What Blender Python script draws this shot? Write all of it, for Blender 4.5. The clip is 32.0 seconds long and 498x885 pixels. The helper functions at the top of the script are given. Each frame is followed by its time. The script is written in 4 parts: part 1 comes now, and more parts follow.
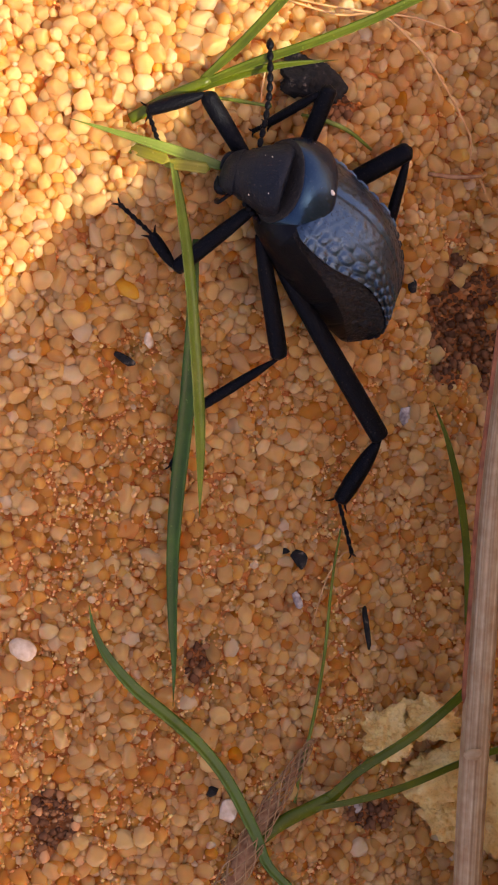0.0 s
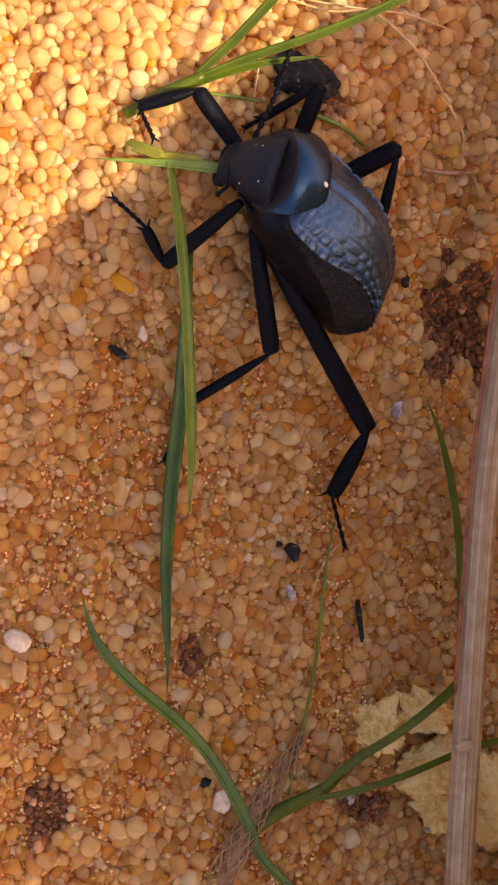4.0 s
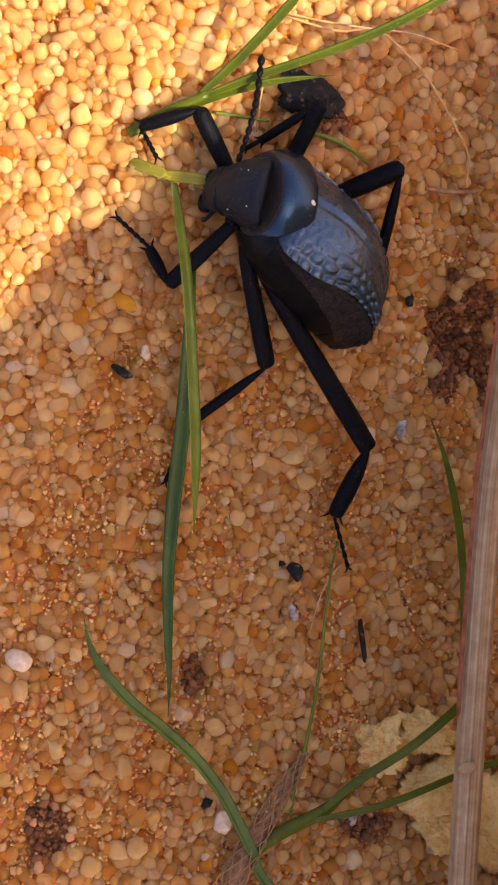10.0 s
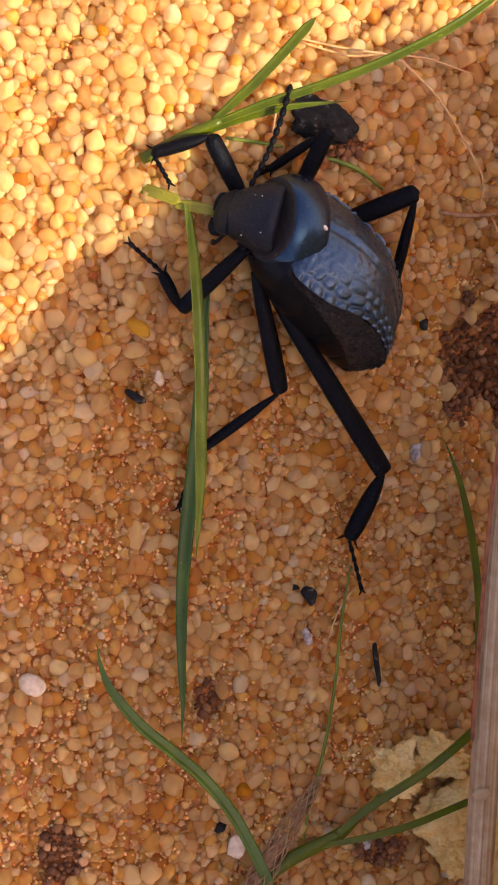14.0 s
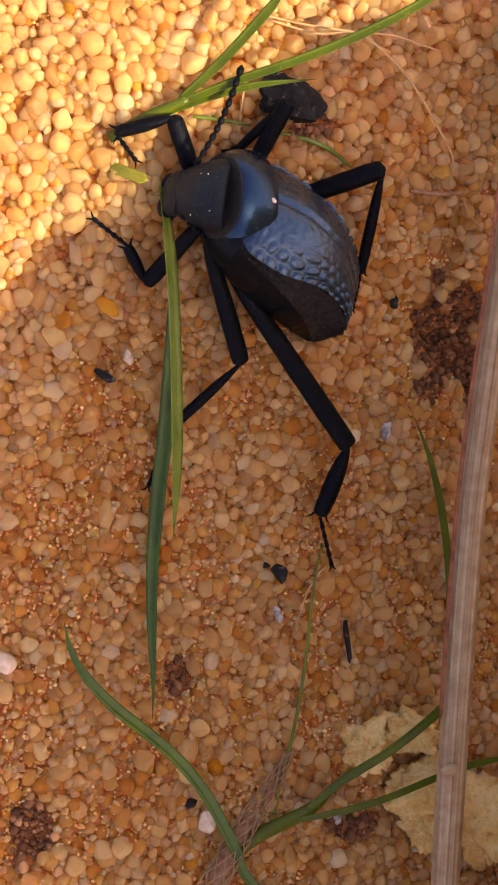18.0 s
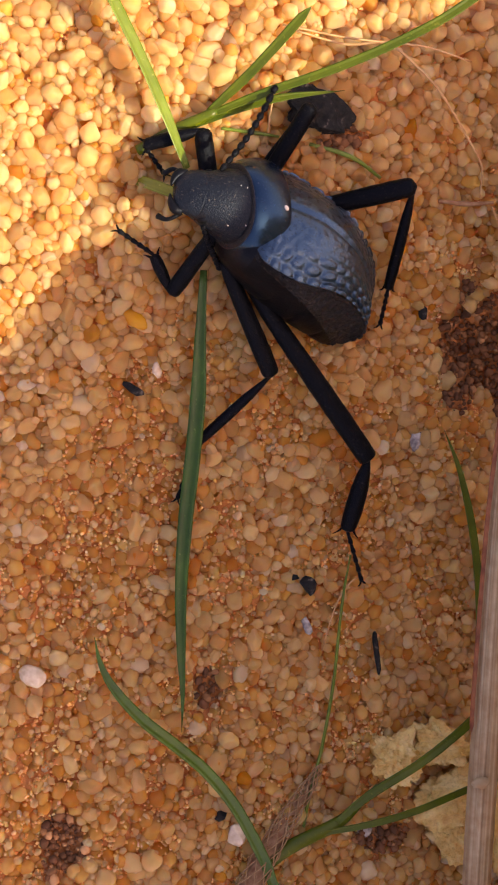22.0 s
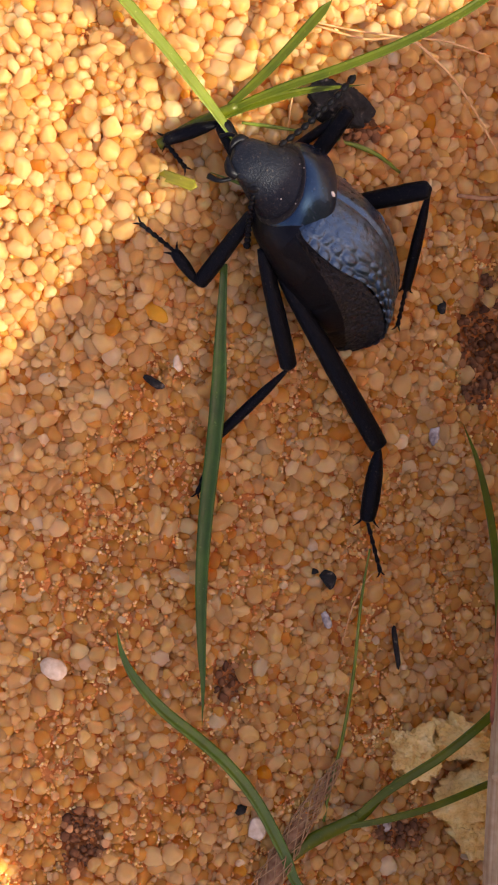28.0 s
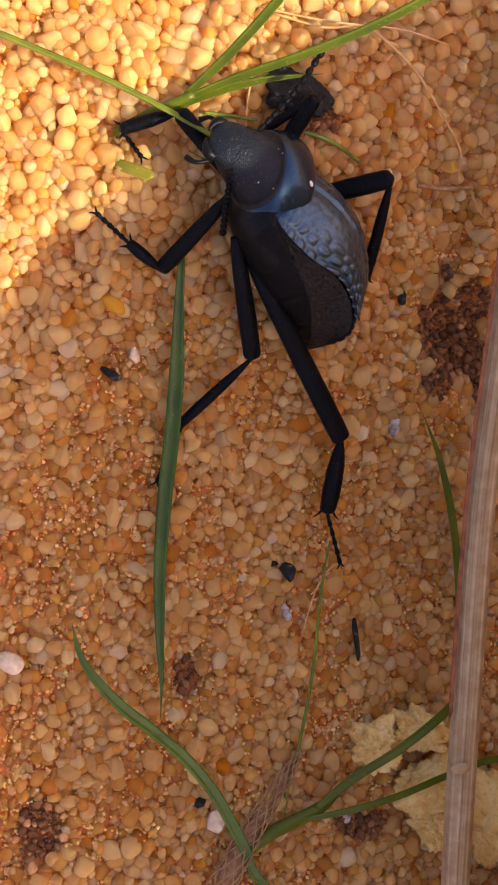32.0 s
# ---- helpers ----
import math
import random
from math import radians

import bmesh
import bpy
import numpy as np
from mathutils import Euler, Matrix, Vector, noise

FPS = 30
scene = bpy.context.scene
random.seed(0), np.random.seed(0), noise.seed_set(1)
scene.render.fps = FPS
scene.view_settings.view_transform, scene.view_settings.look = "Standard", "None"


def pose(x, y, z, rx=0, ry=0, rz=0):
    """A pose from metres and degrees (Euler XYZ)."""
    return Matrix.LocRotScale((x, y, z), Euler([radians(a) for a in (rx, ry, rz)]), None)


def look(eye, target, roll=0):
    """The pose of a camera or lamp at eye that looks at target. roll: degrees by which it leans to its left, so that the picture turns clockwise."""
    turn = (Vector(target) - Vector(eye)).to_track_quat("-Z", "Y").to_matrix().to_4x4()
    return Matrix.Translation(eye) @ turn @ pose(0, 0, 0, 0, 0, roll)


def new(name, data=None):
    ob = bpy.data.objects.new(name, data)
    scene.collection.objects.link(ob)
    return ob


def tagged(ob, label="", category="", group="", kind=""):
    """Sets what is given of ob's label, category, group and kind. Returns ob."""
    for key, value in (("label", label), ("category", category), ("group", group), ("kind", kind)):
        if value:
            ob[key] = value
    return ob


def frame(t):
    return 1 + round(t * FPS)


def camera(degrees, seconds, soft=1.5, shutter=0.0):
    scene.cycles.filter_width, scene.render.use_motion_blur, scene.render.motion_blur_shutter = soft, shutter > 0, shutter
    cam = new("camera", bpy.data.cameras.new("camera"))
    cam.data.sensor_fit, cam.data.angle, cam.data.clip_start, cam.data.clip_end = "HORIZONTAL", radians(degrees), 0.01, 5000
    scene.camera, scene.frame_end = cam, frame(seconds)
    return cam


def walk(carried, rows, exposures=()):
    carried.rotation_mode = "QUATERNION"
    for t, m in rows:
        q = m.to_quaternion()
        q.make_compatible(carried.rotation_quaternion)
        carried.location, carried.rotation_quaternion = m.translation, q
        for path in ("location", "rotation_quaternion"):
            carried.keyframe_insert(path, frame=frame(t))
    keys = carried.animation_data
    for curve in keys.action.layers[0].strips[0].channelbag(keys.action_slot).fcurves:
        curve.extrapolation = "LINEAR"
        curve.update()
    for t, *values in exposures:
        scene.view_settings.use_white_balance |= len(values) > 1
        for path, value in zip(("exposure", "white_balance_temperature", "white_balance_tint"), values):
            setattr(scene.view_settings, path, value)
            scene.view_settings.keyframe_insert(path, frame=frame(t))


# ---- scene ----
MM = 0.001                                     # lengths below are in millimetres


def mm(x, y, z, rx=0, ry=0, rz=0):
    return pose(x * MM, y * MM, z * MM, rx, ry, rz)


# ---- camera and its path ----
cam = camera(22.0, 32.0, soft=2.1)
PATH = [
    (0, mm(-2.761, -0.857, 101.654, 0.135, -1.082, -0.270)),
    (0.5, mm(-3.144, -1.132, 101.945, 0.263, -1.217, -0.221)),
    (1, mm(-2.678, -1.424, 102.018, 0.311, -1.078, -0.189)),
    (1.5, mm(-2.411, -1.392, 101.991, 0.312, -1.048, -0.198)),
    (2, mm(-2.653, -1.151, 101.998, 0.272, -1.111, -0.182)),
    (2.5, mm(-2.612, -1.285, 101.899, 0.282, -1.168, -0.227)),
    (4.5, mm(-1.951, -1.788, 102.542, 0.339, -1.036, -0.199)),
    (5, mm(-1.165, -1.194, 102.603, 0.185, -0.795, -0.213)),
    (5.5, mm(-1.935, -1.419, 102.666, 0.543, -0.860, -0.352)),
    (6, mm(-1.468, -1.222, 102.550, 0.282, -0.880, -0.318)),
    (6.5, mm(-1.727, -1.384, 102.665, 0.368, -0.890, -0.349)),
    (7, mm(-2.392, -1.483, 102.767, 0.348, -1.058, -0.334)),
    (7.5, mm(-2.145, -1.511, 102.752, 0.453, -0.896, -0.215)),
    (8, mm(-0.962, -1.031, 102.043, 0.387, -0.791, -0.071)),
    (8.5, mm(-0.846, -0.572, 101.787, 0.256, -0.798, 0.005)),
    (9, mm(-0.000, -0.000, 102.094, 0.001, -0.002, 0.003)),
    (9.5, mm(-1.546, -0.686, 102.121, 0.327, -0.784, -0.072)),
    (10, mm(-1.901, -0.581, 102.047, 0.539, -0.758, 0.041)),
    (10.5, mm(-3.250, -0.620, 102.032, 0.704, -0.644, 0.130)),
    (11, mm(-4.293, -0.145, 102.441, 0.994, 0.159, 0.313)),
    (11.5, mm(-3.783, 0.286, 102.425, 0.838, 0.165, 0.397)),
    (12, mm(-3.625, 0.271, 102.116, 0.871, 0.033, 0.466)),
    (12.5, mm(-3.672, 0.619, 101.981, 0.918, -0.104, 0.315)),
    (13, mm(-1.095, 1.315, 102.023, 0.514, 0.184, 0.327)),
    (13.5, mm(-1.514, 1.691, 102.071, 0.353, 0.159, 0.158)),
    (14, mm(-1.322, 1.510, 101.984, 0.465, 0.181, 0.072)),
    (14.5, mm(-1.196, 1.274, 101.726, 0.329, 0.275, 0.072)),
    (16.5, mm(-2.232, 0.130, 102.611, 0.377, -0.377, -0.204)),
    (17, mm(-0.914, 0.537, 102.289, 0.113, -0.384, -0.246)),
    (17.5, mm(-0.206, 0.320, 102.415, 0.175, -0.146, -0.133)),
    (18, mm(0.837, 1.748, 102.299, -0.624, 0.043, 0.006)),
    (18.5, mm(0.570, 1.346, 102.279, -0.227, 0.224, -0.110)),
    (19, mm(0.270, 2.452, 101.888, -0.639, 0.555, -0.041)),
    (19.5, mm(-1.483, 2.660, 101.890, -0.253, 0.568, -0.217)),
    (20, mm(-1.019, 2.449, 101.695, -0.187, 0.672, -0.092)),
    (20.5, mm(-0.976, 2.280, 101.839, -0.172, 0.707, -0.113)),
    (21, mm(-0.866, 2.427, 101.946, -0.350, 0.741, -0.143)),
    (21.5, mm(-0.246, 2.919, 101.806, -0.686, 0.919, -0.149)),
    (22, mm(0.059, 3.234, 101.926, -0.909, 0.886, -0.182)),
    (22.5, mm(0.098, 3.068, 101.981, -0.922, 0.893, -0.226)),
    (23, mm(0.166, 3.169, 101.712, -0.919, 1.026, -0.239)),
    (23.5, mm(-0.306, 3.363, 101.681, -0.951, 0.861, -0.278)),
    (24, mm(0.253, 3.166, 101.827, -0.928, 1.069, -0.232)),
    (24.5, mm(-0.351, 3.560, 101.576, -0.886, 0.992, -0.257)),
    (25, mm(-0.954, 2.695, 102.014, -0.596, 1.095, -0.332)),
    (25.5, mm(-0.514, 2.922, 101.882, -0.728, 1.039, -0.261)),
    (27.5, mm(-0.635, 3.273, 101.400, -0.837, 0.997, -0.254)),
    (28, mm(-0.974, 1.445, 102.319, -0.192, 1.199, -0.245)),
    (28.5, mm(-1.696, 1.647, 101.955, -0.025, 1.080, -0.326)),
    (29, mm(-1.255, 2.391, 101.561, -0.616, 0.940, -0.267)),
    (29.5, mm(-1.120, 1.405, 101.714, -0.092, 0.980, -0.270)),
    (30, mm(0.360, 2.193, 101.677, -0.992, 1.130, -0.142)),
    (30.5, mm(0.955, 2.360, 101.522, -1.231, 0.984, -0.252)),
    (31, mm(1.051, 2.273, 101.500, -1.010, 0.481, -0.332)),
    (31.5, mm(0.472, 1.981, 101.622, -0.884, 0.133, -0.379)),
    (32, mm(0.504, 2.392, 101.571, -1.087, 0.188, -0.252)),
]
walk(cam, PATH, [(0, 1.3, 8700, 43), (32, 1.3, 8700, 43)])

# ---- sky, sun, exposure ----
SUN_EL, SUN_AZ = 42.0, -25.0                   # degrees; azimuth from +x towards +y
world = bpy.data.worlds.new("sky")
scene.world = world
world.use_nodes = True
wn = world.node_tree.nodes
sky = wn.new("ShaderNodeTexSky")
sky.sky_type, sky.sun_disc = "NISHITA", False
sky.sun_elevation, sky.sun_rotation = radians(SUN_EL), radians(90 - SUN_AZ)
sky.dust_density, sky.ozone_density = 2.2, 0.7
wn["Background"].inputs["Strength"].default_value = 0.15
world.node_tree.links.new(sky.outputs[0], wn["Background"].inputs["Color"])
sun = new("sun", bpy.data.lights.new("sun", "SUN"))
sun.data.energy, sun.data.angle, sun.data.color = 3.3, radians(0.6), (0.82, 1.0, 0.76)
a, e = radians(SUN_AZ), radians(SUN_EL)
sun.matrix_world = look((math.cos(a) * math.cos(e), math.sin(a) * math.cos(e), math.sin(e)), (0, 0, 0))


# ---- materials ----
def material(name, rough=0.5, spec=0.5, sss=0.0, radius=(1, 0.5, 0.25), reach=0.4, metal=0.0):
    """A principled material; returns it with its node tree helpers."""
    m = bpy.data.materials.new(name)
    m.use_nodes = True
    b = m.node_tree.nodes["Principled BSDF"]
    b.inputs["Roughness"].default_value = rough
    b.inputs["Specular IOR Level"].default_value = spec
    b.inputs["Metallic"].default_value = metal
    if sss:
        b.inputs["Subsurface Weight"].default_value = sss
        b.inputs["Subsurface Radius"].default_value = radius
        b.inputs["Subsurface Scale"].default_value = reach * MM
    return m


def node(m, kind, **sets):
    n = m.node_tree.nodes.new(kind)
    for k, v in sets.items():
        n.inputs[k.replace("_", " ")].default_value = v
    return n


def link(m, a, b):
    m.node_tree.links.new(a, b)


def coords(m, stretch=(1, 1, 1)):
    """Object coordinates in millimetres."""
    t = m.node_tree.nodes.new("ShaderNodeTexCoord")
    p = m.node_tree.nodes.new("ShaderNodeMapping")
    p.inputs["Scale"].default_value = [s / MM for s in stretch]
    link(m, t.outputs["Object"], p.inputs["Vector"])
    return p.outputs[0]


def noise_of(m, vec, scale, detail=4.0, rough=0.55):
    n = node(m, "ShaderNodeTexNoise", Scale=scale, Detail=detail, Roughness=rough)
    link(m, vec, n.inputs["Vector"])
    return n.outputs["Fac"]


def ramp(m, fac, stops):
    r = m.node_tree.nodes.new("ShaderNodeValToRGB")
    r.color_ramp.elements.remove(r.color_ramp.elements[0])
    r.color_ramp.elements[0].position, r.color_ramp.elements[0].color = stops[0][0], (*stops[0][1], 1)
    for p, c in stops[1:]:
        r.color_ramp.elements.new(p).color = (*c, 1)
    link(m, fac, r.inputs[0])
    return r.outputs[0]


def mixed(m, a, b, fac, how="MULTIPLY"):
    n = m.node_tree.nodes.new("ShaderNodeMix")
    n.data_type, n.blend_type = "RGBA", how
    n.inputs[0].default_value = fac if isinstance(fac, float) else 0.5
    if not isinstance(fac, float):
        link(m, fac, n.inputs[0])
    for v, k in ((a, 6), (b, 7)):
        if isinstance(v, tuple):
            n.inputs[k].default_value = (*v, 1)
        else:
            link(m, v, n.inputs[k])
    return n.outputs[2]


def bumped(m, fac, depth, strength=1.0):
    n = node(m, "ShaderNodeBump", Strength=strength, Distance=depth * MM)
    link(m, fac, n.inputs["Height"])
    link(m, n.outputs[0], m.node_tree.nodes["Principled BSDF"].inputs["Normal"])


def colour(m, out):
    link(m, out, m.node_tree.nodes["Principled BSDF"].inputs["Base Color"])


def roughened(m, fac, lo, hi):
    n = node(m, "ShaderNodeMapRange")
    n.inputs["To Min"].default_value, n.inputs["To Max"].default_value = lo, hi
    link(m, fac, n.inputs["Value"])
    link(m, n.outputs[0], m.node_tree.nodes["Principled BSDF"].inputs["Roughness"])


GRAIN_STOPS = [(0.0, (0.95, 0.52, 0.08)), (0.015, (0.97, 0.65, 0.30)), (0.3, (0.975, 0.69, 0.335)), (0.65, (0.98, 0.72, 0.37)),
               (0.93, (0.98, 0.75, 0.41)), (0.98, (0.98, 0.79, 0.48)), (1.0, (0.97, 0.86, 0.60))]
# deeper orange for buried grains: paints the warm glow of crevices
CREVICE_GLOW_STOPS = [(0.0, (0.89, 0.46, 0.13)), (0.5, (0.94, 0.57, 0.20)), (0.9, (0.96, 0.63, 0.26)), (1.0, (0.97, 0.68, 0.31))]


def grain_material(name, source, stops=GRAIN_STOPS):
    m = material(name, 0.38, 0.5, 1.0, (1.0, 0.85, 0.7), 1.3)
    m.node_tree.nodes["Principled BSDF"].inputs["Subsurface Anisotropy"].default_value = 0.6
    g = m.node_tree.nodes.new("ShaderNodeNewGeometry" if source == "island" else "ShaderNodeObjectInfo")
    rand = g.outputs["Random Per Island" if source == "island" else "Random"]
    v = coords(m)
    other = m.node_tree.nodes.new("ShaderNodeTexWhiteNoise")
    other.noise_dimensions = "1D"
    link(m, rand, other.inputs["W"])
    clear = node(m, "ShaderNodeMapRange")
    clear.inputs["To Min"].default_value, clear.inputs["To Max"].default_value = 0.2, 0.7
    link(m, other.outputs["Value"], clear.inputs["Value"])
    link(m, clear.outputs[0], m.node_tree.nodes["Principled BSDF"].inputs["Transmission Weight"])
    m.node_tree.nodes["Principled BSDF"].inputs["IOR"].default_value = 1.2
    c = ramp(m, rand, stops)
    stain = ramp(m, noise_of(m, v, 0.9, 5.0), [(0.35, (0.82, 0.68, 0.52)), (0.6, (1, 1, 1))])
    colour(m, mixed(m, c, stain, 0.3))
    fine = noise_of(m, v, 2.2, 2.0)
    roughened(m, fine, 0.10, 0.30)
    bumped(m, fine, 0.03, 0.25)
    through_light = m.node_tree.nodes.new("ShaderNodeBsdfTranslucent")
    link(m, c, through_light.inputs["Color"])
    blend = m.node_tree.nodes.new("ShaderNodeMixShader")
    blend.inputs[0].default_value = 0.46
    link(m, m.node_tree.nodes["Principled BSDF"].outputs[0], blend.inputs[1])
    link(m, through_light.outputs[0], blend.inputs[2])
    link(m, blend.outputs[0], m.node_tree.nodes["Material Output"].inputs["Surface"])
    return m


GRAIN = grain_material("sand grain quartz", "island")
CREVICE_GLOW = grain_material("crevice glow sand grain", "island", CREVICE_GLOW_STOPS)
GRAIN_ONE = grain_material("sand grain quartz single", "object")
FINE = material("fine sand", 0.5, 0.5, 0.9, (1.0, 0.55, 0.25), 0.5)
_g = FINE.node_tree.nodes.new("ShaderNodeNewGeometry")
colour(FINE, ramp(FINE, _g.outputs["Random Per Island"], [(0.0, (0.66, 0.26, 0.07)), (0.4, (0.80, 0.38, 0.13)), (0.8, (0.90, 0.50, 0.20)), (1.0, (0.95, 0.64, 0.32))]))
bumped(FINE, noise_of(FINE, coords(FINE), 6.0), 0.05, 0.5)

# dark brown that paints the shade of hollows into crumbs
HOLLOW_SHADE = material("hollow shade brown", 0.8, 0.3)
_g = HOLLOW_SHADE.node_tree.nodes.new("ShaderNodeNewGeometry")
colour(HOLLOW_SHADE, ramp(HOLLOW_SHADE, _g.outputs["Random Per Island"], [(0.0, (0.09, 0.035, 0.015)), (0.6, (0.19, 0.075, 0.030)), (0.9, (0.32, 0.14, 0.055)), (1.0, (0.6, 0.30, 0.13))]))
bumped(HOLLOW_SHADE, noise_of(HOLLOW_SHADE, coords(HOLLOW_SHADE), 5.0), 0.06, 0.6)

SAND = material("sand bed", 0.85, 0.3)
_v = coords(SAND)
_c = ramp(SAND, noise_of(SAND, _v, 0.35, 6.0), [(0.3, (0.42, 0.14, 0.04)), (0.55, (0.58, 0.22, 0.07)), (0.75, (0.72, 0.32, 0.115))])
colour(SAND, _c)
bumped(SAND, noise_of(SAND, _v, 1.6, 6.0), 0.5, 0.9)


def grass_material(name, low, high, vein, rough=0.36):
    m = material(name, rough, 0.3, 0.25, (0.4, 1.0, 0.2), 0.25)
    u = m.node_tree.nodes.new("ShaderNodeUVMap")
    sep = m.node_tree.nodes.new("ShaderNodeSeparateXYZ")
    link(m, u.outputs[0], sep.inputs[0])
    wave = node(m, "ShaderNodeMath")
    wave.operation = "SINE"
    mul = node(m, "ShaderNodeMath")
    mul.operation = "MULTIPLY"
    mul.inputs[1].default_value = 14.0
    link(m, sep.outputs["X"], mul.inputs[0])
    link(m, mul.outputs[0], wave.inputs[0])
    v = coords(m)
    base = ramp(m, noise_of(m, v, 0.35, 4.0), [(0.3, low), (0.7, high)])
    veins = ramp(m, wave.outputs[0], [(0.1, (0.75, 0.75, 0.75)), (0.9, (1.0, 1.0, 1.0))])
    c = mixed(m, base, veins, 0.2)
    spots = ramp(m, noise_of(m, v, 3.5, 2.0), [(0.66, (0, 0, 0)), (0.72, (1, 1, 1))])
    colour(m, mixed(m, c, vein, spots, "MIX"))
    bumped(m, wave.outputs[0], 0.03, 0.25)
    return m


GRASS = grass_material("grass green", (0.046, 0.074, 0.003), (0.086, 0.114, 0.005), (0.13, 0.15, 0.015))
GRASS_DARK = grass_material("grass deep green", (0.026, 0.072, 0.006), (0.060, 0.128, 0.012), (0.09, 0.17, 0.03))
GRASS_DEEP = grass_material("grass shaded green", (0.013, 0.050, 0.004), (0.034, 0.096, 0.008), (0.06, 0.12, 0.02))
GRASS_PALE = grass_material("grass pale green", (0.08, 0.13, 0.015), (0.15, 0.21, 0.035), (0.22, 0.25, 0.07))
GRASS_YELLOW = grass_material("grass yellow green", (0.15, 0.15, 0.012), (0.25, 0.22, 0.022), (0.34, 0.30, 0.06))

STRAW = material("dry straw", 0.6, 0.35)
_u = STRAW.node_tree.nodes.new("ShaderNodeUVMap")
_m = STRAW.node_tree.nodes.new("ShaderNodeMapping")
_m.inputs["Scale"].default_value = (24, 0.7, 1)
link(STRAW, _u.outputs[0], _m.inputs[0])
_s = noise_of(STRAW, _m.outputs[0], 1.0, 5.0, 0.6)
_b = ramp(STRAW, _s, [(0.28, (0.14, 0.07, 0.03)), (0.42, (0.34, 0.225, 0.12)), (0.58, (0.48, 0.36, 0.215)), (0.75, (0.68, 0.56, 0.38))])
_d = ramp(STRAW, noise_of(STRAW, coords(STRAW), 0.8, 5.0), [(0.35, (0.72, 0.58, 0.48)), (0.65, (1, 1, 1))])
colour(STRAW, mixed(STRAW, _b, _d, 0.8))
bumped(STRAW, _s, 0.22, 0.8)

SHEATH = material("straw sheath", 0.55, 0.35)
colour(SHEATH, ramp(SHEATH, noise_of(SHEATH, coords(SHEATH), 0.9, 5.0), [(0.3, (0.13, 0.03, 0.012)), (0.7, (0.34, 0.11, 0.045))]))

HUSK = material("dry husk", 0.7, 0.3)
colour(HUSK, ramp(HUSK, noise_of(HUSK, coords(HUSK), 1.5, 4.0), [(0.3, (0.22, 0.09, 0.04)), (0.7, (0.42, 0.24, 0.13))]))

NET = material("husk fibre", 0.6, 0.3)
colour(NET, ramp(NET, noise_of(NET, coords(NET), 1.0, 4.0), [(0.3, (0.24, 0.11, 0.045)), (0.7, (0.42, 0.26, 0.13))]))

HAIR = material("dry rootlet", 0.5, 0.4)
colour(HAIR, ramp(HAIR, noise_of(HAIR, coords(HAIR), 0.6, 3.0), [(0.3, (0.45, 0.22, 0.08)), (0.7, (0.66, 0.42, 0.2))]))

DARK = material("charred litter", 0.8, 0.3)
colour(DARK, ramp(DARK, noise_of(DARK, coords(DARK), 1.6, 5.0), [(0.40, (0.005, 0.005, 0.005)), (0.60, (0.014, 0.013, 0.012)), (0.78, (0.26, 0.22, 0.17))]))
bumped(DARK, noise_of(DARK, coords(DARK), 2.5, 5.0), 0.25, 0.8)

GREY = material("grey litter", 0.85, 0.3)
colour(GREY, ramp(GREY, noise_of(GREY, coords(GREY), 2.0, 4.0), [(0.35, (0.16, 0.13, 0.12)), (0.7, (0.5, 0.45, 0.4))]))

SHELL = material("white shell", 0.35, 0.5, 0.4, (1, 0.9, 0.8), 0.3)
colour(SHELL, ramp(SHELL, noise_of(SHELL, coords(SHELL), 1.5, 4.0), [(0.3, (0.50, 0.36, 0.23)), (0.7, (0.74, 0.62, 0.46))]))

CLOD = material("pale clod", 0.85, 0.3, 0.3, (1, 0.6, 0.3), 0.4)
_v = coords(CLOD)
colour(CLOD, mixed(CLOD, ramp(CLOD, noise_of(CLOD, _v, 0.5, 6.0), [(0.3, (0.72, 0.38, 0.10)), (0.5, (0.82, 0.55, 0.20)), (0.7, (0.88, 0.68, 0.31))]),
                   ramp(CLOD, noise_of(CLOD, _v, 3.5, 3.0), [(0.3, (0.6, 0.5, 0.4)), (0.5, (1, 1, 1))]), 0.5))
bumped(CLOD, noise_of(CLOD, _v, 1.6, 8.0, 0.7), 0.4, 0.6)


def chitin(name, tint, rough_lo, rough_hi, relief, scale, dust=0.0, gloss=0.3):
    """Black beetle shell, a little dusty; its blue tint paints in the sky's sheen."""
    m = material(name, 0.4, gloss)
    if gloss > 0.9:
        m.node_tree.nodes["Principled BSDF"].inputs["Coat Weight"].default_value = 0.55
        m.node_tree.nodes["Principled BSDF"].inputs["Coat Roughness"].default_value = 0.3
    # reflections tinted blue to stand in for blue sky, most on glossy shells
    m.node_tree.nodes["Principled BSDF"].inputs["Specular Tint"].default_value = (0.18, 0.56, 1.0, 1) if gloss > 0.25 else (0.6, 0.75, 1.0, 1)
    v = coords(m)
    n = noise_of(m, v, scale, 4.0)
    c = ramp(m, n, [(0.3, tuple(0.6 * k for k in tint)), (0.7, tint)])
    if dust:
        d = ramp(m, noise_of(m, v, 6.0, 3.0), [(0.62, (0, 0, 0)), (0.72, (dust, dust, dust))])
        c = mixed(m, c, (0.34, 0.27, 0.2), d, "MIX")
    colour(m, c)
    roughened(m, n, rough_lo, rough_hi)
    bumped(m, noise_of(m, v, scale * 2.2, 3.0), relief, 0.7)
    return m


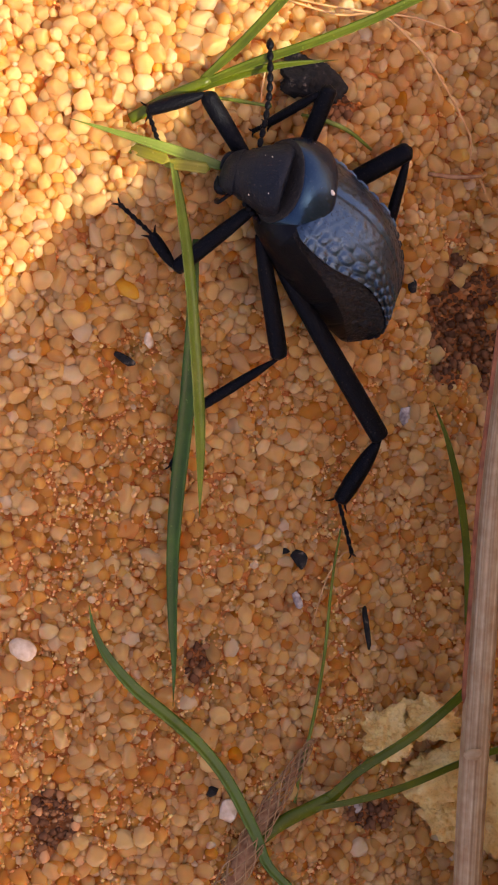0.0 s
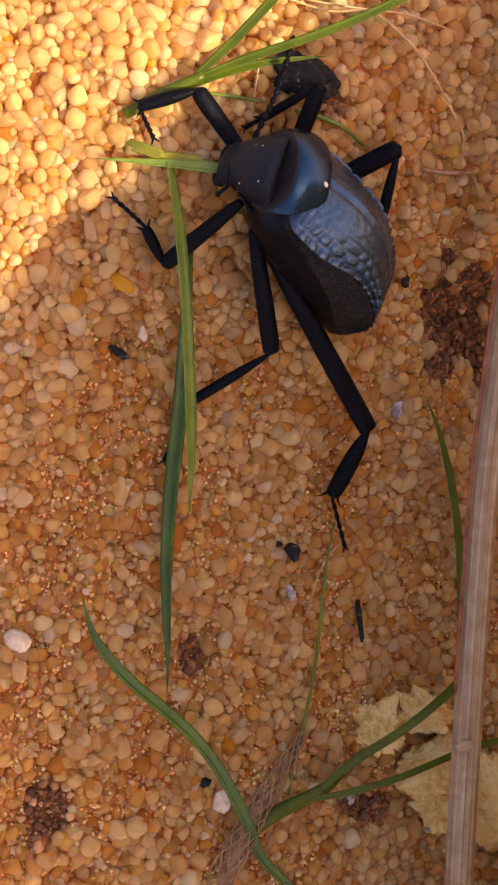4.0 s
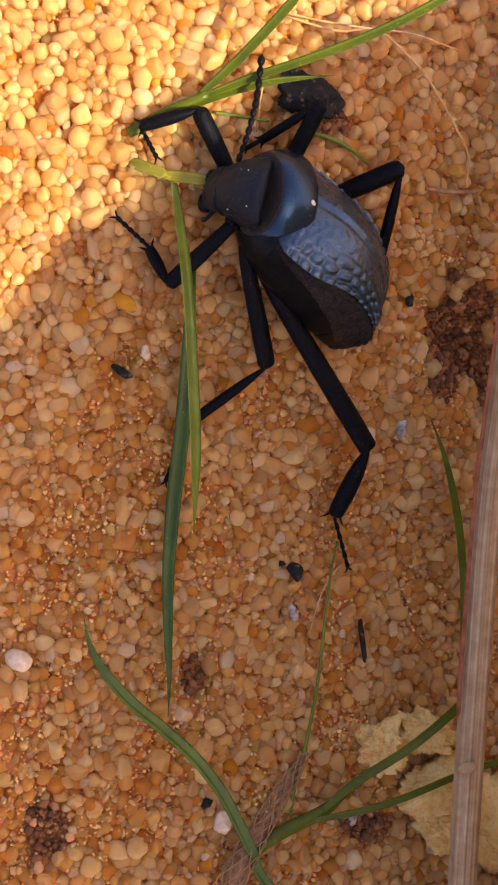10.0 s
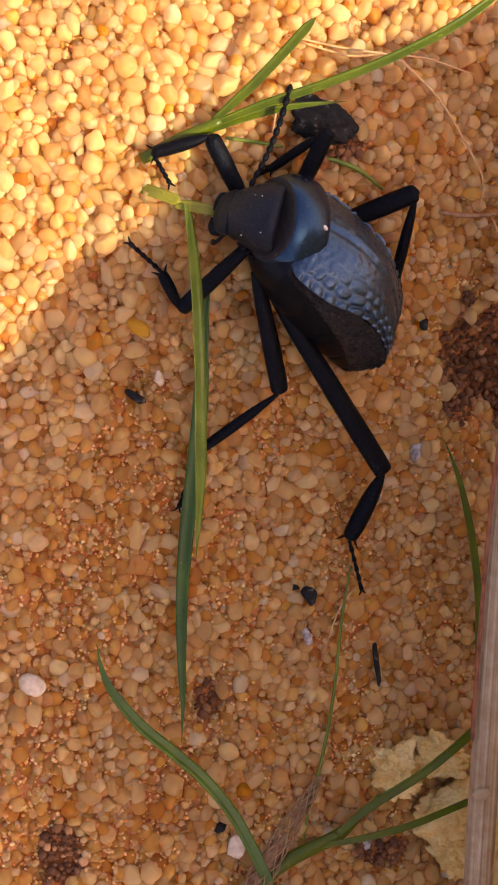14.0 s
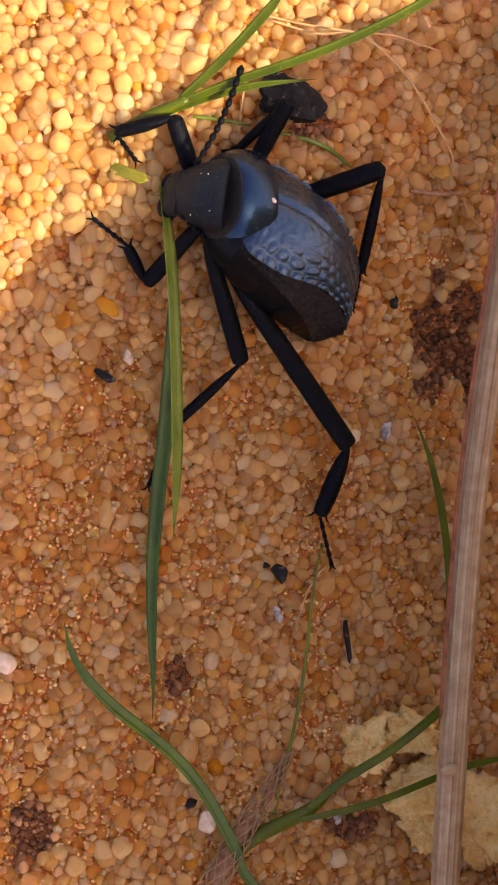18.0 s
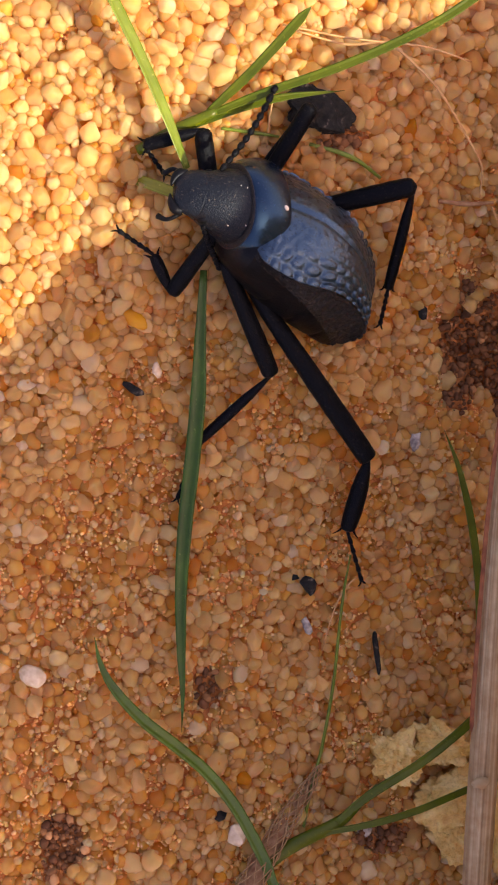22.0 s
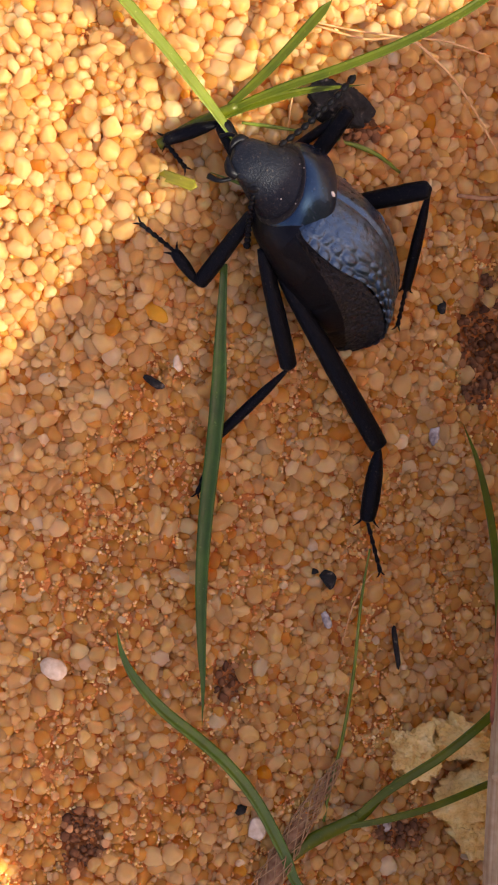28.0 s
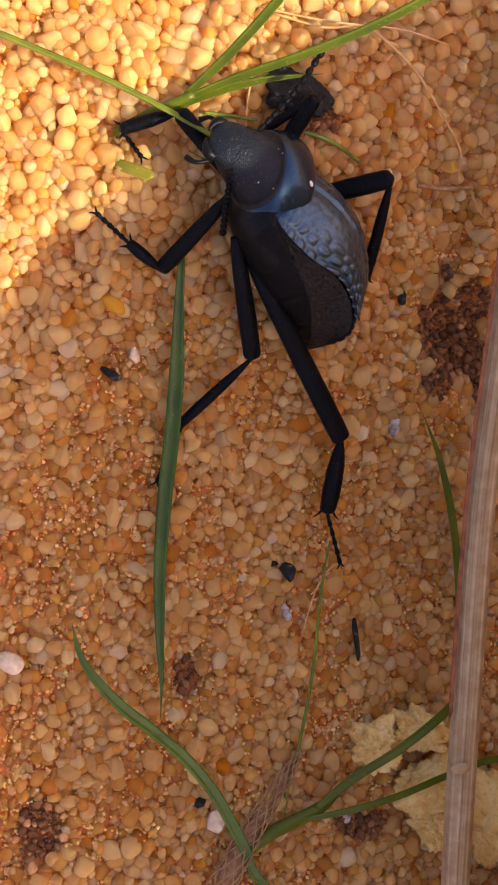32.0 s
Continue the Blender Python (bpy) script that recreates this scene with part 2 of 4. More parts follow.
BLACK = chitin("black shell", (0.004, 0.004, 0.005), 0.3, 0.5, 0.04, 2.5, 0.08, 0.15)
GLOSS = chitin("glossy black shell", (0.004, 0.009, 0.020), 0.18, 0.32, 0.015, 1.5, 0.12, 0.75)
LEG = chitin("black leg shell", (0.003, 0.003, 0.004), 0.26, 0.48, 0.09, 4.0, 0.10, 0.10)
HEAD_SHELL = chitin("pitted head shell", (0.006, 0.009, 0.014), 0.28, 0.46, 0.12, 3.5, 0.22, 0.22)
# bluish base colour: sky sheen painted on the upper side only
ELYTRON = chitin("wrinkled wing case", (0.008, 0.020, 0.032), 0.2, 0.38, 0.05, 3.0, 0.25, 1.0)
FLANK = chitin("black side plate", (0.003, 0.003, 0.004), 0.36, 0.55, 0.08, 3.0, 0.08, 0.12)
BAND = chitin("rough side band", (0.020, 0.016, 0.013), 0.32, 0.56, 0.24, 3.2, 0.30, 0.24)
SPECK = material("sand speck", 0.6, 0.4)
SPECK.node_tree.nodes["Principled BSDF"].inputs["Base Color"].default_value = (0.75, 0.68, 0.58, 1)


# ---- mesh helpers ----
def mesh_of(name, verts, faces, mat, uvs=None, smooth=True):
    me = bpy.data.meshes.new(name)
    me.from_pydata([tuple(c * MM for c in v) for v in verts], [], faces)
    if uvs is not None:
        layer = me.uv_layers.new(name="UVMap")
        for loop in me.loops:
            layer.data[loop.index].uv = uvs[loop.vertex_index]
    me.materials.append(mat)
    me.polygons.foreach_set("use_smooth", [smooth] * len(me.polygons))
    me.update()
    return me


def part(name, me, parent, label=""):
    ob = new(name, me)
    ob.parent = parent
    return tagged(ob, label) if label else ob


def spline(points, n):
    """n points along a smooth curve through the given ones."""
    p = [Vector(q) for q in points]
    p = [2 * p[0] - p[1]] + p + [2 * p[-1] - p[-2]]
    out = []
    for i in range(n):
        u = i / (n - 1) * (len(p) - 3)
        k = min(int(u), len(p) - 4)
        u -= k
        a, b, c, d = p[k:k + 4]
        out.append(0.5 * (2 * b + (c - a) * u + (2 * a - 5 * b + 4 * c - d) * u * u + (3 * b - a - 3 * c + d) * u ** 3))
    return out


def ribbon(points, width, n=28, fold=0.25, thick=0.12, side=None, twist=0.0, taper=0.75, root=0.7):
    """A grass blade: a folded, thin leaf along a curve that narrows to its tip. Gives verts, faces and uvs."""
    c = spline(points, n)
    verts, faces, uvs = [], [], []
    prof = [(-1, 1), (-0.5, 0.45), (0, 0), (0.5, 0.45), (1, 1)]
    for i, p in enumerate(c):
        s = i / (n - 1)
        t = (c[min(i + 1, n - 1)] - c[max(i - 1, 0)]).normalized()
        up = Vector(side) if side else Vector((0, 0, 1))
        r = t.cross(up).normalized()
        r = (Matrix.Rotation(twist * s, 3, t) @ r) if twist else r
        nrm = r.cross(t)
        w = 0.5 * width * (root + (1 - root) * min(1, s / 0.25)) * (1 if s < taper else max(0.04, 1 - ((s - taper) / (1 - taper)) ** 1.5))
        ring = [p + r * (w * u) + nrm * (w * fold * v) for u, v in prof]
        th = thick * (0.35 + 0.65 * w / (0.5 * width))
        verts += ring + [q - nrm * th * (1.0 if 0 < k < 4 else 0.35) for k, q in reversed(list(enumerate(ring)))]
        uvs += [(0.5 + 0.5 * u, s) for u, v in prof] + [(0.5 + 0.5 * u, s) for u, v in reversed(prof)]
        if i:
            a, b = (i - 1) * 10, i * 10
            faces += [(a + k, a + (k + 1) % 10, b + (k + 1) % 10, b + k) for k in range(10)]
    faces += [tuple(range(9, -1, -1)), tuple((n - 1) * 10 + k for k in range(10))]
    return verts, faces, uvs


def tube(points, radii, n=20, sides=10, ridges=0, depth=0.0, flat=1.0, cap=True, wobble=0.0):
    """A round or ridged rod along a curve; radii are spread over its length."""
    c = spline(points, n)
    verts, faces, uvs = [], [], []
    r0 = None
    for i, p in enumerate(c):
        s = i / (n - 1)
        t = (c[min(i + 1, n - 1)] - c[max(i - 1, 0)]).normalized()
        if r0 is None:
            r0 = t.cross(Vector((0.03, 0.01, 1))).normalized()
        r0 = (r0 - t * r0.dot(t)).normalized()
        q = r0.cross(t)
        u = s * (len(radii) - 1)
        k = min(int(u), len(radii) - 2)
        rad = radii[k] + (radii[k + 1] - radii[k]) * (u - k)
        for j in range(sides):
            g = 2 * math.pi * j / sides
            rr = rad * (1 + (depth * math.cos(ridges * g) if ridges else 0))
            if wobble:
                rr *= 1 + wobble * noise.noise(p * 1.3 + Vector((j * 3.1, 0, 0)))
            verts.append(p + r0 * (math.cos(g) * rr) + q * (math.sin(g) * rr * flat))
            uvs.append((j / sides, s))
        if i:
            a, b = (i - 1) * sides, i * sides
            faces += [(a + j, a + (j + 1) % sides, b + (j + 1) % sides, b + j) for j in range(sides)]
    if cap:
        faces += [tuple(range(sides - 1, -1, -1)), tuple((n - 1) * sides + j for j in range(sides))]
    return verts, faces, uvs


def ball(level=2):
    bm = bmesh.new()
    bmesh.ops.create_icosphere(bm, subdivisions=level, radius=1.0)
    v = np.array([q.co[:] for q in bm.verts])
    f = np.array([[q.index for q in g.verts] for g in bm.faces])
    bm.free()
    return v, f


def lumpy(seed, level, rough, squash=(1, 1, 1), angular=0.0):
    """A stone-like ball with unit size."""
    v, f = ball(level)
    off = Vector((seed * 7.3, seed * 3.1, seed * 1.7))
    for i, p in enumerate(v):
        q = Vector(p)
        k = 1 + rough * noise.noise(q * 1.1 + off) + 0.4 * rough * noise.noise(q * 2.7 + off)
        if angular:
            k += angular * abs(noise.noise(q * 3.9 + off))
        v[i] = q * k
    return v * np.array(squash), f


def faceted(seed, level, rough, squash, cuts=16, keep=0.62):
    """A broken lump: a rough ball with flat faces cut off it."""
    v, f = lumpy(seed, level, rough * 0.5, (1, 1, 1), 0.0)
    g = random.Random(seed)
    for _ in range(cuts):
        n = np.array(Vector((g.gauss(0, 1), g.gauss(0, 1), g.gauss(0, 1))).normalized())
        d = keep * g.uniform(0.8, 1.15)
        over = np.maximum(v @ n - d, 0)
        v = v - over[:, None] * n
    off = Vector((seed, 1.7, 0.3))
    for i, p in enumerate(v):
        q = Vector(p)
        v[i] = q * (1 + 0.10 * rough * noise.noise(q * 3.0 + off) + 0.07 * rough * noise.noise(q * 7.0 + off) + 0.04 * noise.noise(q * 15.0 + off))
    return v * np.array(squash), f


# ---- ground ----
CREST = [4.3827, 0.3495, -0.1642, 0.0077, 0.1032, 0.3087]


def ease(v, r):
    return v / (1 + (abs(v) / r) ** 4) ** 0.25


def height(x, y):
    """The sand's surface in mm: a crest runs across, with a slope that falls away behind it."""
    x, y = ease(x, 32.0), ease(y, 48.0)
    d = (x + 19.8) * -0.657 + (y - 8.3) * 0.754
    s = (x + 19.8) * 0.754 + (y - 8.3) * 0.657 - 15
    soft = 3 * math.log1p(math.exp((d - 1) / 3))
    z = sum(c * b for c, b in zip(CREST, (1, d, soft, s, s * s * 0.02, s * d * 0.02)))
    return z


def relief(x, y):
    """Small hollows and heaps on it."""
    p = Vector((x, y, 0.3))
    z = 0.55 * noise.noise(p * 0.16) + 0.5 * noise.noise(p * 0.33 + Vector((9, 2, 1))) + 0.25 * noise.noise(p * 0.8)
    for cx, cy, r, h in HEAPS:
        q = ((x - cx) ** 2 + (y - cy) ** 2) / (r * r)
        if q < 6:
            z += h * math.exp(-q)
    return z


def heap(at, r, h):
    return (at[0], at[1], r, h)


HEAPS = [heap((-6.44, 18.5, 5.38), 3.2, 1.6), heap((17.47, 9.44, -8.32), 3.2, -3.0), heap((20.05, 6.08, -9.15), 2.6, -1.8),
         heap((-15.97, -29.9, 1.75), 2.2, -1.3), heap((-5.06, -18.5, -1.31), 2.0, -0.8), heap((-11.93, 4.14, 2.24), 1.5, 0.5),
         heap((5.62, 23.93, 3.18), 3.0, 0.6), heap((2.76, -18.54, -4.11), 2.5, 0.3), heap((-17.57, 12.99, 5.12), 3.0, 0.5)]


def surface(x, y):
    return height(x, y) + relief(x, y)


def build_ground():
    def axis(half, fine, step):
        v, s = [0.0], step
        while v[-1] < 150000:
            if v[-1] > half:
                s *= 1.35
            v.append(v[-1] + s)
        return [-q for q in v[:0:-1]] + v
    xs, ys = axis(30, 0, 0.7), axis(44, 0, 0.7)
    verts = [(x, y, (surface(x, y) if abs(x) < 60 and abs(y) < 80 else height(x, y)) - 0.40) for y in ys for x in xs]
    w = len(xs)
    faces = [(j * w + i, j * w + i + 1, (j + 1) * w + i + 1, (j + 1) * w + i) for j in range(len(ys) - 1) for i in range(w - 1)]
    return tagged(new("ground", mesh_of("ground", verts, faces, SAND)), "orange desert sand sloping away behind a sunlit crest", "sand", kind="structure")


ground = build_ground()

rng = np.random.default_rng(7)


def turns(n):
    q = rng.normal(size=(n, 4))
    q /= np.linalg.norm(q, axis=1)[:, None]
    w, x, y, z = q.T
    return np.stack([1 - 2 * (y * y + z * z), 2 * (x * y - z * w), 2 * (x * z + y * w), 2 * (x * y + z * w), 1 - 2 * (x * x + z * z),
                     2 * (y * z - x * w), 2 * (x * z - y * w), 2 * (y * z + x * w), 1 - 2 * (x * x + y * y)], 1).reshape(n, 3, 3)


def scatter(count, lo, hi, gap, area, tries=14, power=1.0):
    """Places for grains of radius lo to hi that keep gap * (r + r) apart."""
    x0, x1, y0, y1 = area
    cell, grid, out = 2 * hi, {}, []
    for _ in range(count * tries):
        if len(out) >= count:
            break
        x, y, r = rng.uniform(x0, x1), rng.uniform(y0, y1), lo + (hi - lo) * rng.random() ** power
        i, j = int(x // cell), int(y // cell)
        if all((x - a) ** 2 + (y - b) ** 2 > (gap * (r + c)) ** 2 for di in (-1, 0, 1) for dj in (-1, 0, 1) for a, b, c in grid.get((i + di, j + dj), ())):
            grid.setdefault((i, j), []).append((x, y, r))
            out.append((x, y, r))
    return np.array(out)


SHAPES = [faceted(k + 1, 3, 0.42, (1.1 + 0.14 * (k % 4), 1.16 - 0.09 * (k % 5), 1.05 - 0.1 * (k % 3)), 6, 0.92) for k in range(14)]
UNDER = [lumpy(k + 51, 2, 0.34, (1.06, 0.92, 0.85)) for k in range(8)]
TINY = [lumpy(k + 71, 1, 0.35, (1.0, 0.9, 0.8)) for k in range(5)]
SMALL = [lumpy(k + 21, 2, 0.35, (1.0, 0.9, 0.8)) for k in range(6)]
AREA = (-27.0, 29.0, -43.0, 43.0)


def joined(name, label, places, lift, shapes, mat):
    """Many grains in one mesh."""
    vs, fs, base = [], [], 0
    rot = turns(len(places))
    pick = rng.integers(0, len(shapes), len(places))
    for (x, y, r), m, k, up in zip(places, rot, pick, lift):
        v, f = shapes[k]
        vs.append((v @ m.T) * r * MM + np.array([x, y, surface(x, y) + up]) * MM)
        fs.append(f + base)
        base += len(v)
    v, f = np.concatenate(vs), np.concatenate(fs)
    me = bpy.data.meshes.new(name)
    me.vertices.add(len(v))
    me.vertices.foreach_set("co", v.ravel())
    me.loops.add(f.size)
    me.loops.foreach_set("vertex_index", f.ravel())
    me.polygons.add(len(f))
    me.polygons.foreach_set("loop_start", np.arange(0, f.size, 3))
    me.polygons.foreach_set("loop_total", np.full(len(f), 3))
    me.polygons.foreach_set("use_smooth", np.ones(len(f), bool))
    me.materials.append(mat)
    me.update(calc_edges=True)
    return tagged(new(name, me), label, "sand", kind="stuff")


FINE_SPOTS = [heap((-9.39, 1.07, 1.18), 6.0, 9.0), heap((-5.04, -8.0, -1.0), 4.0, 6.0), heap((-5.06, -18.96, -1.31), 4.5, 5.0), heap((-15.12, -29.09, 1.48), 5.0, 4.0), heap((0.42, -16.99, -3.23), 1.5, 5.0), heap((-15.89, -5.1, 2.25), 3.0, 5.0)]


def crest(x, y):
    """1 on the loose, coarse sand of the crest, 0 on the slope."""
    return max(0.0, min(1.0, (y - 0.6 * x - 10) / 10))


def fine_patch(x, y):
    """Where the sand is mostly fine: above 0."""
    streak = noise.noise(Vector((x * 0.19, y * 0.08, 4.2))) + 0.3 * noise.noise(Vector((x * 0.5, y * 0.3, 1.2)))
    for cx, cy, rx, ry in FINE_SPOTS:
        streak += 0.5 * math.exp(-((x - cx) / rx) ** 2 - ((y - cy) / ry) ** 2)
    return streak - 0.14 - 0.6 * crest(x, y)


# hollows and crevices whose shade is painted with dark crumbs
DARK_SPOTS = [heap((17.22, 9.44, -8.27), 3.4, 4.6), heap((20.04, 6.57, -9.08), 2.4, 3.2), heap((-16.38, -29.84, 1.94), 1.8, 2.2), heap((-4.83, -18.52, -1.39), 1.3, 1.6), heap((9.53, -31.88, -6.51), 2.6, 1.2), heap((5.17, 25.14, 3.58), 2.2, 1.5)]


def in_dark(x, y):
    k = 1 + 0.55 * noise.noise(Vector((x * 0.35, y * 0.35, 7.0)))
    return any(((x - a) / rx) ** 2 + ((y - b) / ry) ** 2 < k * k for a, b, rx, ry in DARK_SPOTS)


def shade_crumbs():
    pts = scatter(26000, 0.16, 0.5, 0.42, AREA, 2, 1.8)
    pts = np.array([p for p in pts if in_dark(p[0], p[1])])
    joined("shade_crumbs", "dark brown crumbs painting the shade in hollows of the sand", pts, rng.uniform(-0.05, 0.3, len(pts)), SMALL, HOLLOW_SHADE)


def sand_grains():
    low = scatter(5200, 0.40, 0.82, 0.54, AREA)
    top = scatter(7000, 0.34, 0.84, 0.585, AREA, 15, 0.9)
    top = np.array([p for p in top if (fine_patch(p[0], p[1]) < 0 or p[2] > 0.74) and (not in_dark(p[0], p[1]) or p[2] > 0.80)])
    low = np.array([p for p in low if not in_dark(p[0], p[1])])
    top = np.array([p for p in top if rng.random() < 0.86 - 0.25 * (p[2] > 0.72) + 0.30 * crest(p[0], p[1])])
    near = (np.abs(top[:, 0] - 0.5) < 9.5) & (top[:, 1] > -24) & (top[:, 1] < 8)
    chosen = np.flatnonzero(near)[:300]
    rest = np.delete(top, chosen, 0)

    def bedded(p, lo, hi):
        """Grains lie loose on the crest and deeper in the fine sand of the slope."""
        return rng.uniform(lo, hi) - 0.28 * p[2] * (1 - crest(p[0], p[1]))
    joined("sand_grains", "rounded golden quartz sand grains covering the ground", rest, [bedded(p, -0.3, 0.3) for p in rest], SHAPES, GRAIN)
    joined("buried_sand_grains", "half-buried sand grains, orange for the glow between grains", low, rng.uniform(-0.55, -0.12, len(low)), UNDER, CREVICE_GLOW)
    mid = scatter(11000, 0.17, 0.46, 0.5, AREA, 3, 1.1)
    mid = np.array([p for p in mid if not in_dark(p[0], p[1]) and rng.random() < 0.95 - 0.5 * crest(p[0], p[1])])
    pale = mid[:, 2] > 0.22
    joined("small_sand_grains", "small pale quartz grains between the larger ones", mid[pale], [bedded(p, -0.35, 0.2) for p in mid[pale]], SMALL, GRAIN)
    joined("coarse_sand", "small amber grains between the larger ones", mid[~pale], [bedded(p, -0.3, 0.2) for p in mid[~pale]], SMALL, FINE)
    tiny = scatter(34000, 0.08, 0.2, 0.45, AREA, 2, 1.2)
    tiny = np.array([p for p in tiny if not in_dark(p[0], p[1]) and (fine_patch(p[0], p[1]) > -0.12 or rng.random() < 0.4)])
    joined("fine_sand", "fine orange sand between the larger grains", tiny, [rng.uniform(-0.25, 0.2) - 0.25 * (fine_patch(p[0], p[1]) < -0.12) for p in tiny], TINY, FINE)
    meshes = []
    for k, (v, f) in enumerate(SHAPES):
        meshes.append(mesh_of("grain", v.tolist(), f.tolist(), GRAIN_ONE))
    for (x, y, r), m in zip(top[chosen], turns(len(chosen))):
        ob = new("grain", meshes[rng.integers(0, len(meshes))])
        ob.parent = ground
        t = Matrix(m.tolist()).to_4x4()
        ob.matrix_local = Matrix.Translation((x * MM, y * MM, (surface(x, y) + bedded((x, y, r), -0.2, 0.3)) * MM)) @ t @ Matrix.Scale(r, 4)


# ---- the beetle ----
SCUT = (4.42, 17.63, 8.4)
FWD = Vector((-0.622, 0.621, 0.477)).normalized()
UPW = Vector((0.734, 0.25, 0.632))
UPW = (UPW - FWD * UPW.dot(FWD)).normalized()
SIDE = UPW.cross(FWD)
BODY9 = Matrix.Translation((2.26, 17.46, 6.68)) @ Matrix((FWD, SIDE, UPW)).transposed().to_4x4()

BODY = [                                       # seconds, shift in mm, turn in degrees
    (0, 1.11, -0.37, -2.3),
    (0.5, 0.95, -0.28, -2.5),
    (1, 0.82, -0.16, -2.4),
    (1.5, 0.88, -0.17, -2.7),
    (2, 1.08, -0.27, -3.9),
    (2.5, 1.20, -0.27, -4.6),
    (4.5, 1.15, -0.18, -4.5),
    (5, 1.20, -0.19, -4.6),
    (6, 1.14, -0.18, -4.0),
    (7, 1.02, -0.26, -3.6),
    (8, 0.15, -0.07, -0.3),
    (9, 0.00, 0.00, 0.2),
    (10, -0.01, -0.02, 0.7),
    (11, -0.07, -0.01, 0.6),
    (12, -0.05, 0.06, 0.4),
    (13, -0.03, 0.13, 0.6),
    (14, -0.08, 0.11, 0.9),
    (17, -0.98, 0.38, 4.6),
    (18, -1.41, 0.60, 5.8),
    (19, -1.85, 0.70, 6.7),
    (19.5, -2.25, 0.71, 7.7),
    (20, -2.37, 0.72, 7.9),
    (21, -2.38, 0.77, 7.9),
    (22, -2.59, 1.03, 8.3),
    (23, -2.32, 1.11, 5.9),
    (24, -1.99, 1.15, 2.9),
    (25, -1.49, 1.13, -0.2),
    (25.5, -1.35, 1.11, -1.7),
    (27.5, -1.32, 1.10, -3.2),
    (28, -1.00, 1.03, -4.6),
    (29, -0.55, 0.91, -7.0),
    (30, -0.23, 0.80, -8.5),
    (31, -0.12, 0.87, -8.8),
    (32, 0.31, 0.92, -10.2),
]
ROLL = [(0, 0), (22, 0), (25, 4), (28, 9), (30, 13), (32, 14)]     # seconds, degrees about the body's own axis


def body_at(dx, dy, turn, roll=0.0):
    s = Vector(SCUT)
    return Matrix.Translation(s + Vector((dx, dy, 0))) @ Matrix.Rotation(radians(turn), 4, "Z") @ Matrix.Translation(-s) @ BODY9 @ Matrix.Rotation(radians(roll), 4, "X")


def metres(m):
    m = m.copy()
    m.translation *= MM
    return m


def shell(stations, n_around=40, power=2.0, arc=None, bumps=None, close=True, n=36):
    """A body part as rings along x: (x, half width, top, bottom, z of the axis)."""
    verts, faces = [], []
    pts = spline([(s[0], s[1], s[2]) for s in stations], n)
    pt2 = spline([(s[3], s[4], 0) for s in stations], n)
    lo, hi = (0, 2 * math.pi) if arc is None else arc
    m = n_around if arc is None else n_around + 1
    for i in range(n):
        x, w, top = pts[i]
        bot, axis, _ = pt2[i]
        for j in range(m):
            g = lo + (hi - lo) * j / n_around
            c, s = math.cos(g), math.sin(g)
            h = top if s > 0 else bot
            k = (abs(c) ** power + abs(s) ** power) ** (-1 / power)
            y, z = w * c * k, axis + h * s * k
            if bumps:
                q = 1 + bumps(i / (n - 1), g)
                y, z = y * q, axis + (z - axis) * q
            verts.append((x, y, z))
        if i:
            a, b = (i - 1) * m, i * m
            faces += [(a + j, a + (j + 1) % m, b + (j + 1) % m, b + j) for j in range(n_around)]
    if close:
        faces += [tuple(range(m - 1, -1, -1)), tuple((n - 1) * m + j for j in range(m))]
    return verts, faces


def spline_rows(rows, n):
    """The same smooth curve for rows of many numbers; evenly spread."""
    cols = [[q.x for q in spline([(r[k], 0, 0) for r in rows], n)] for k in range(len(rows[0]))]
    return list(zip(*cols))


def aim(a, b, hint):
    """A pose at a whose x axis points to b and whose z axis leans to hint."""
    x = (b - a).normalized()
    z = (hint - x * hint.dot(x)).normalized()
    y = z.cross(x)
    m = Matrix((x, y, z)).transposed().to_4x4()
    m.translation = a
    return m


# name, hip in the body's space, knee, ankle, claw; radii of thigh and shin
LEGS = [
    ("hind_leg", (-2.6, 2.9, -3.4), (8.9, -0.09, -0.98), (6.41, -5.72, -2.56), (7.7, -9.99, -3.78), 0.84, 0.74),
    ("middle_leg", (0.2, 3.0, -3.2), (0.83, 6.32, 2.58), (-5.44, 1.73, 1.69), (-7.14, -2.75, 1.5), 0.72, 0.42),
    ("front_leg", (2.3, 2.0, -2.7), (-6.72, 12.36, 4.4), (-8.24, 15.11, 5.23), (-10.54, 17.19, 6.02), 0.64, 0.46),
    ("front_leg", (2.7, -1.2, -3.1), (-4.21, 24.97, 7.53), (-8.59, 23.86, 6.98), (-7.52, 21.5, 6.84), 0.70, 0.52),
    ("middle_leg", (0.0, -2.5, -2.9), (4.8, 25.57, 7.32), (0.3, 23.22, 5.24), (-0.69, 22.85, 4.64), 0.66, 0.36),
    ("hind_leg", (-2.3, -3.9, -2.6), (11.21, 21.51, 3.92), (9.63, 14.13, -0.02), (9.02, 11.28, -0.72), 0.78, 0.46),
]


FORE = Matrix.Translation((0.2, -0.4, 0.3)) @ Matrix(((0.865, -0.501, -0.031), (0.498, 0.850, 0.171), (-0.059, -0.164, 0.985))).to_4x4()   # the neck shield turns against the wing cases
NECK = Matrix.Translation(FORE @ Vector((3.15, 0, 0))) @ Matrix(((0.930, -0.342, -0.133), (0.367, 0.885, 0.288), (0.019, -0.317, 0.948))).to_4x4()   # and the head against the shield


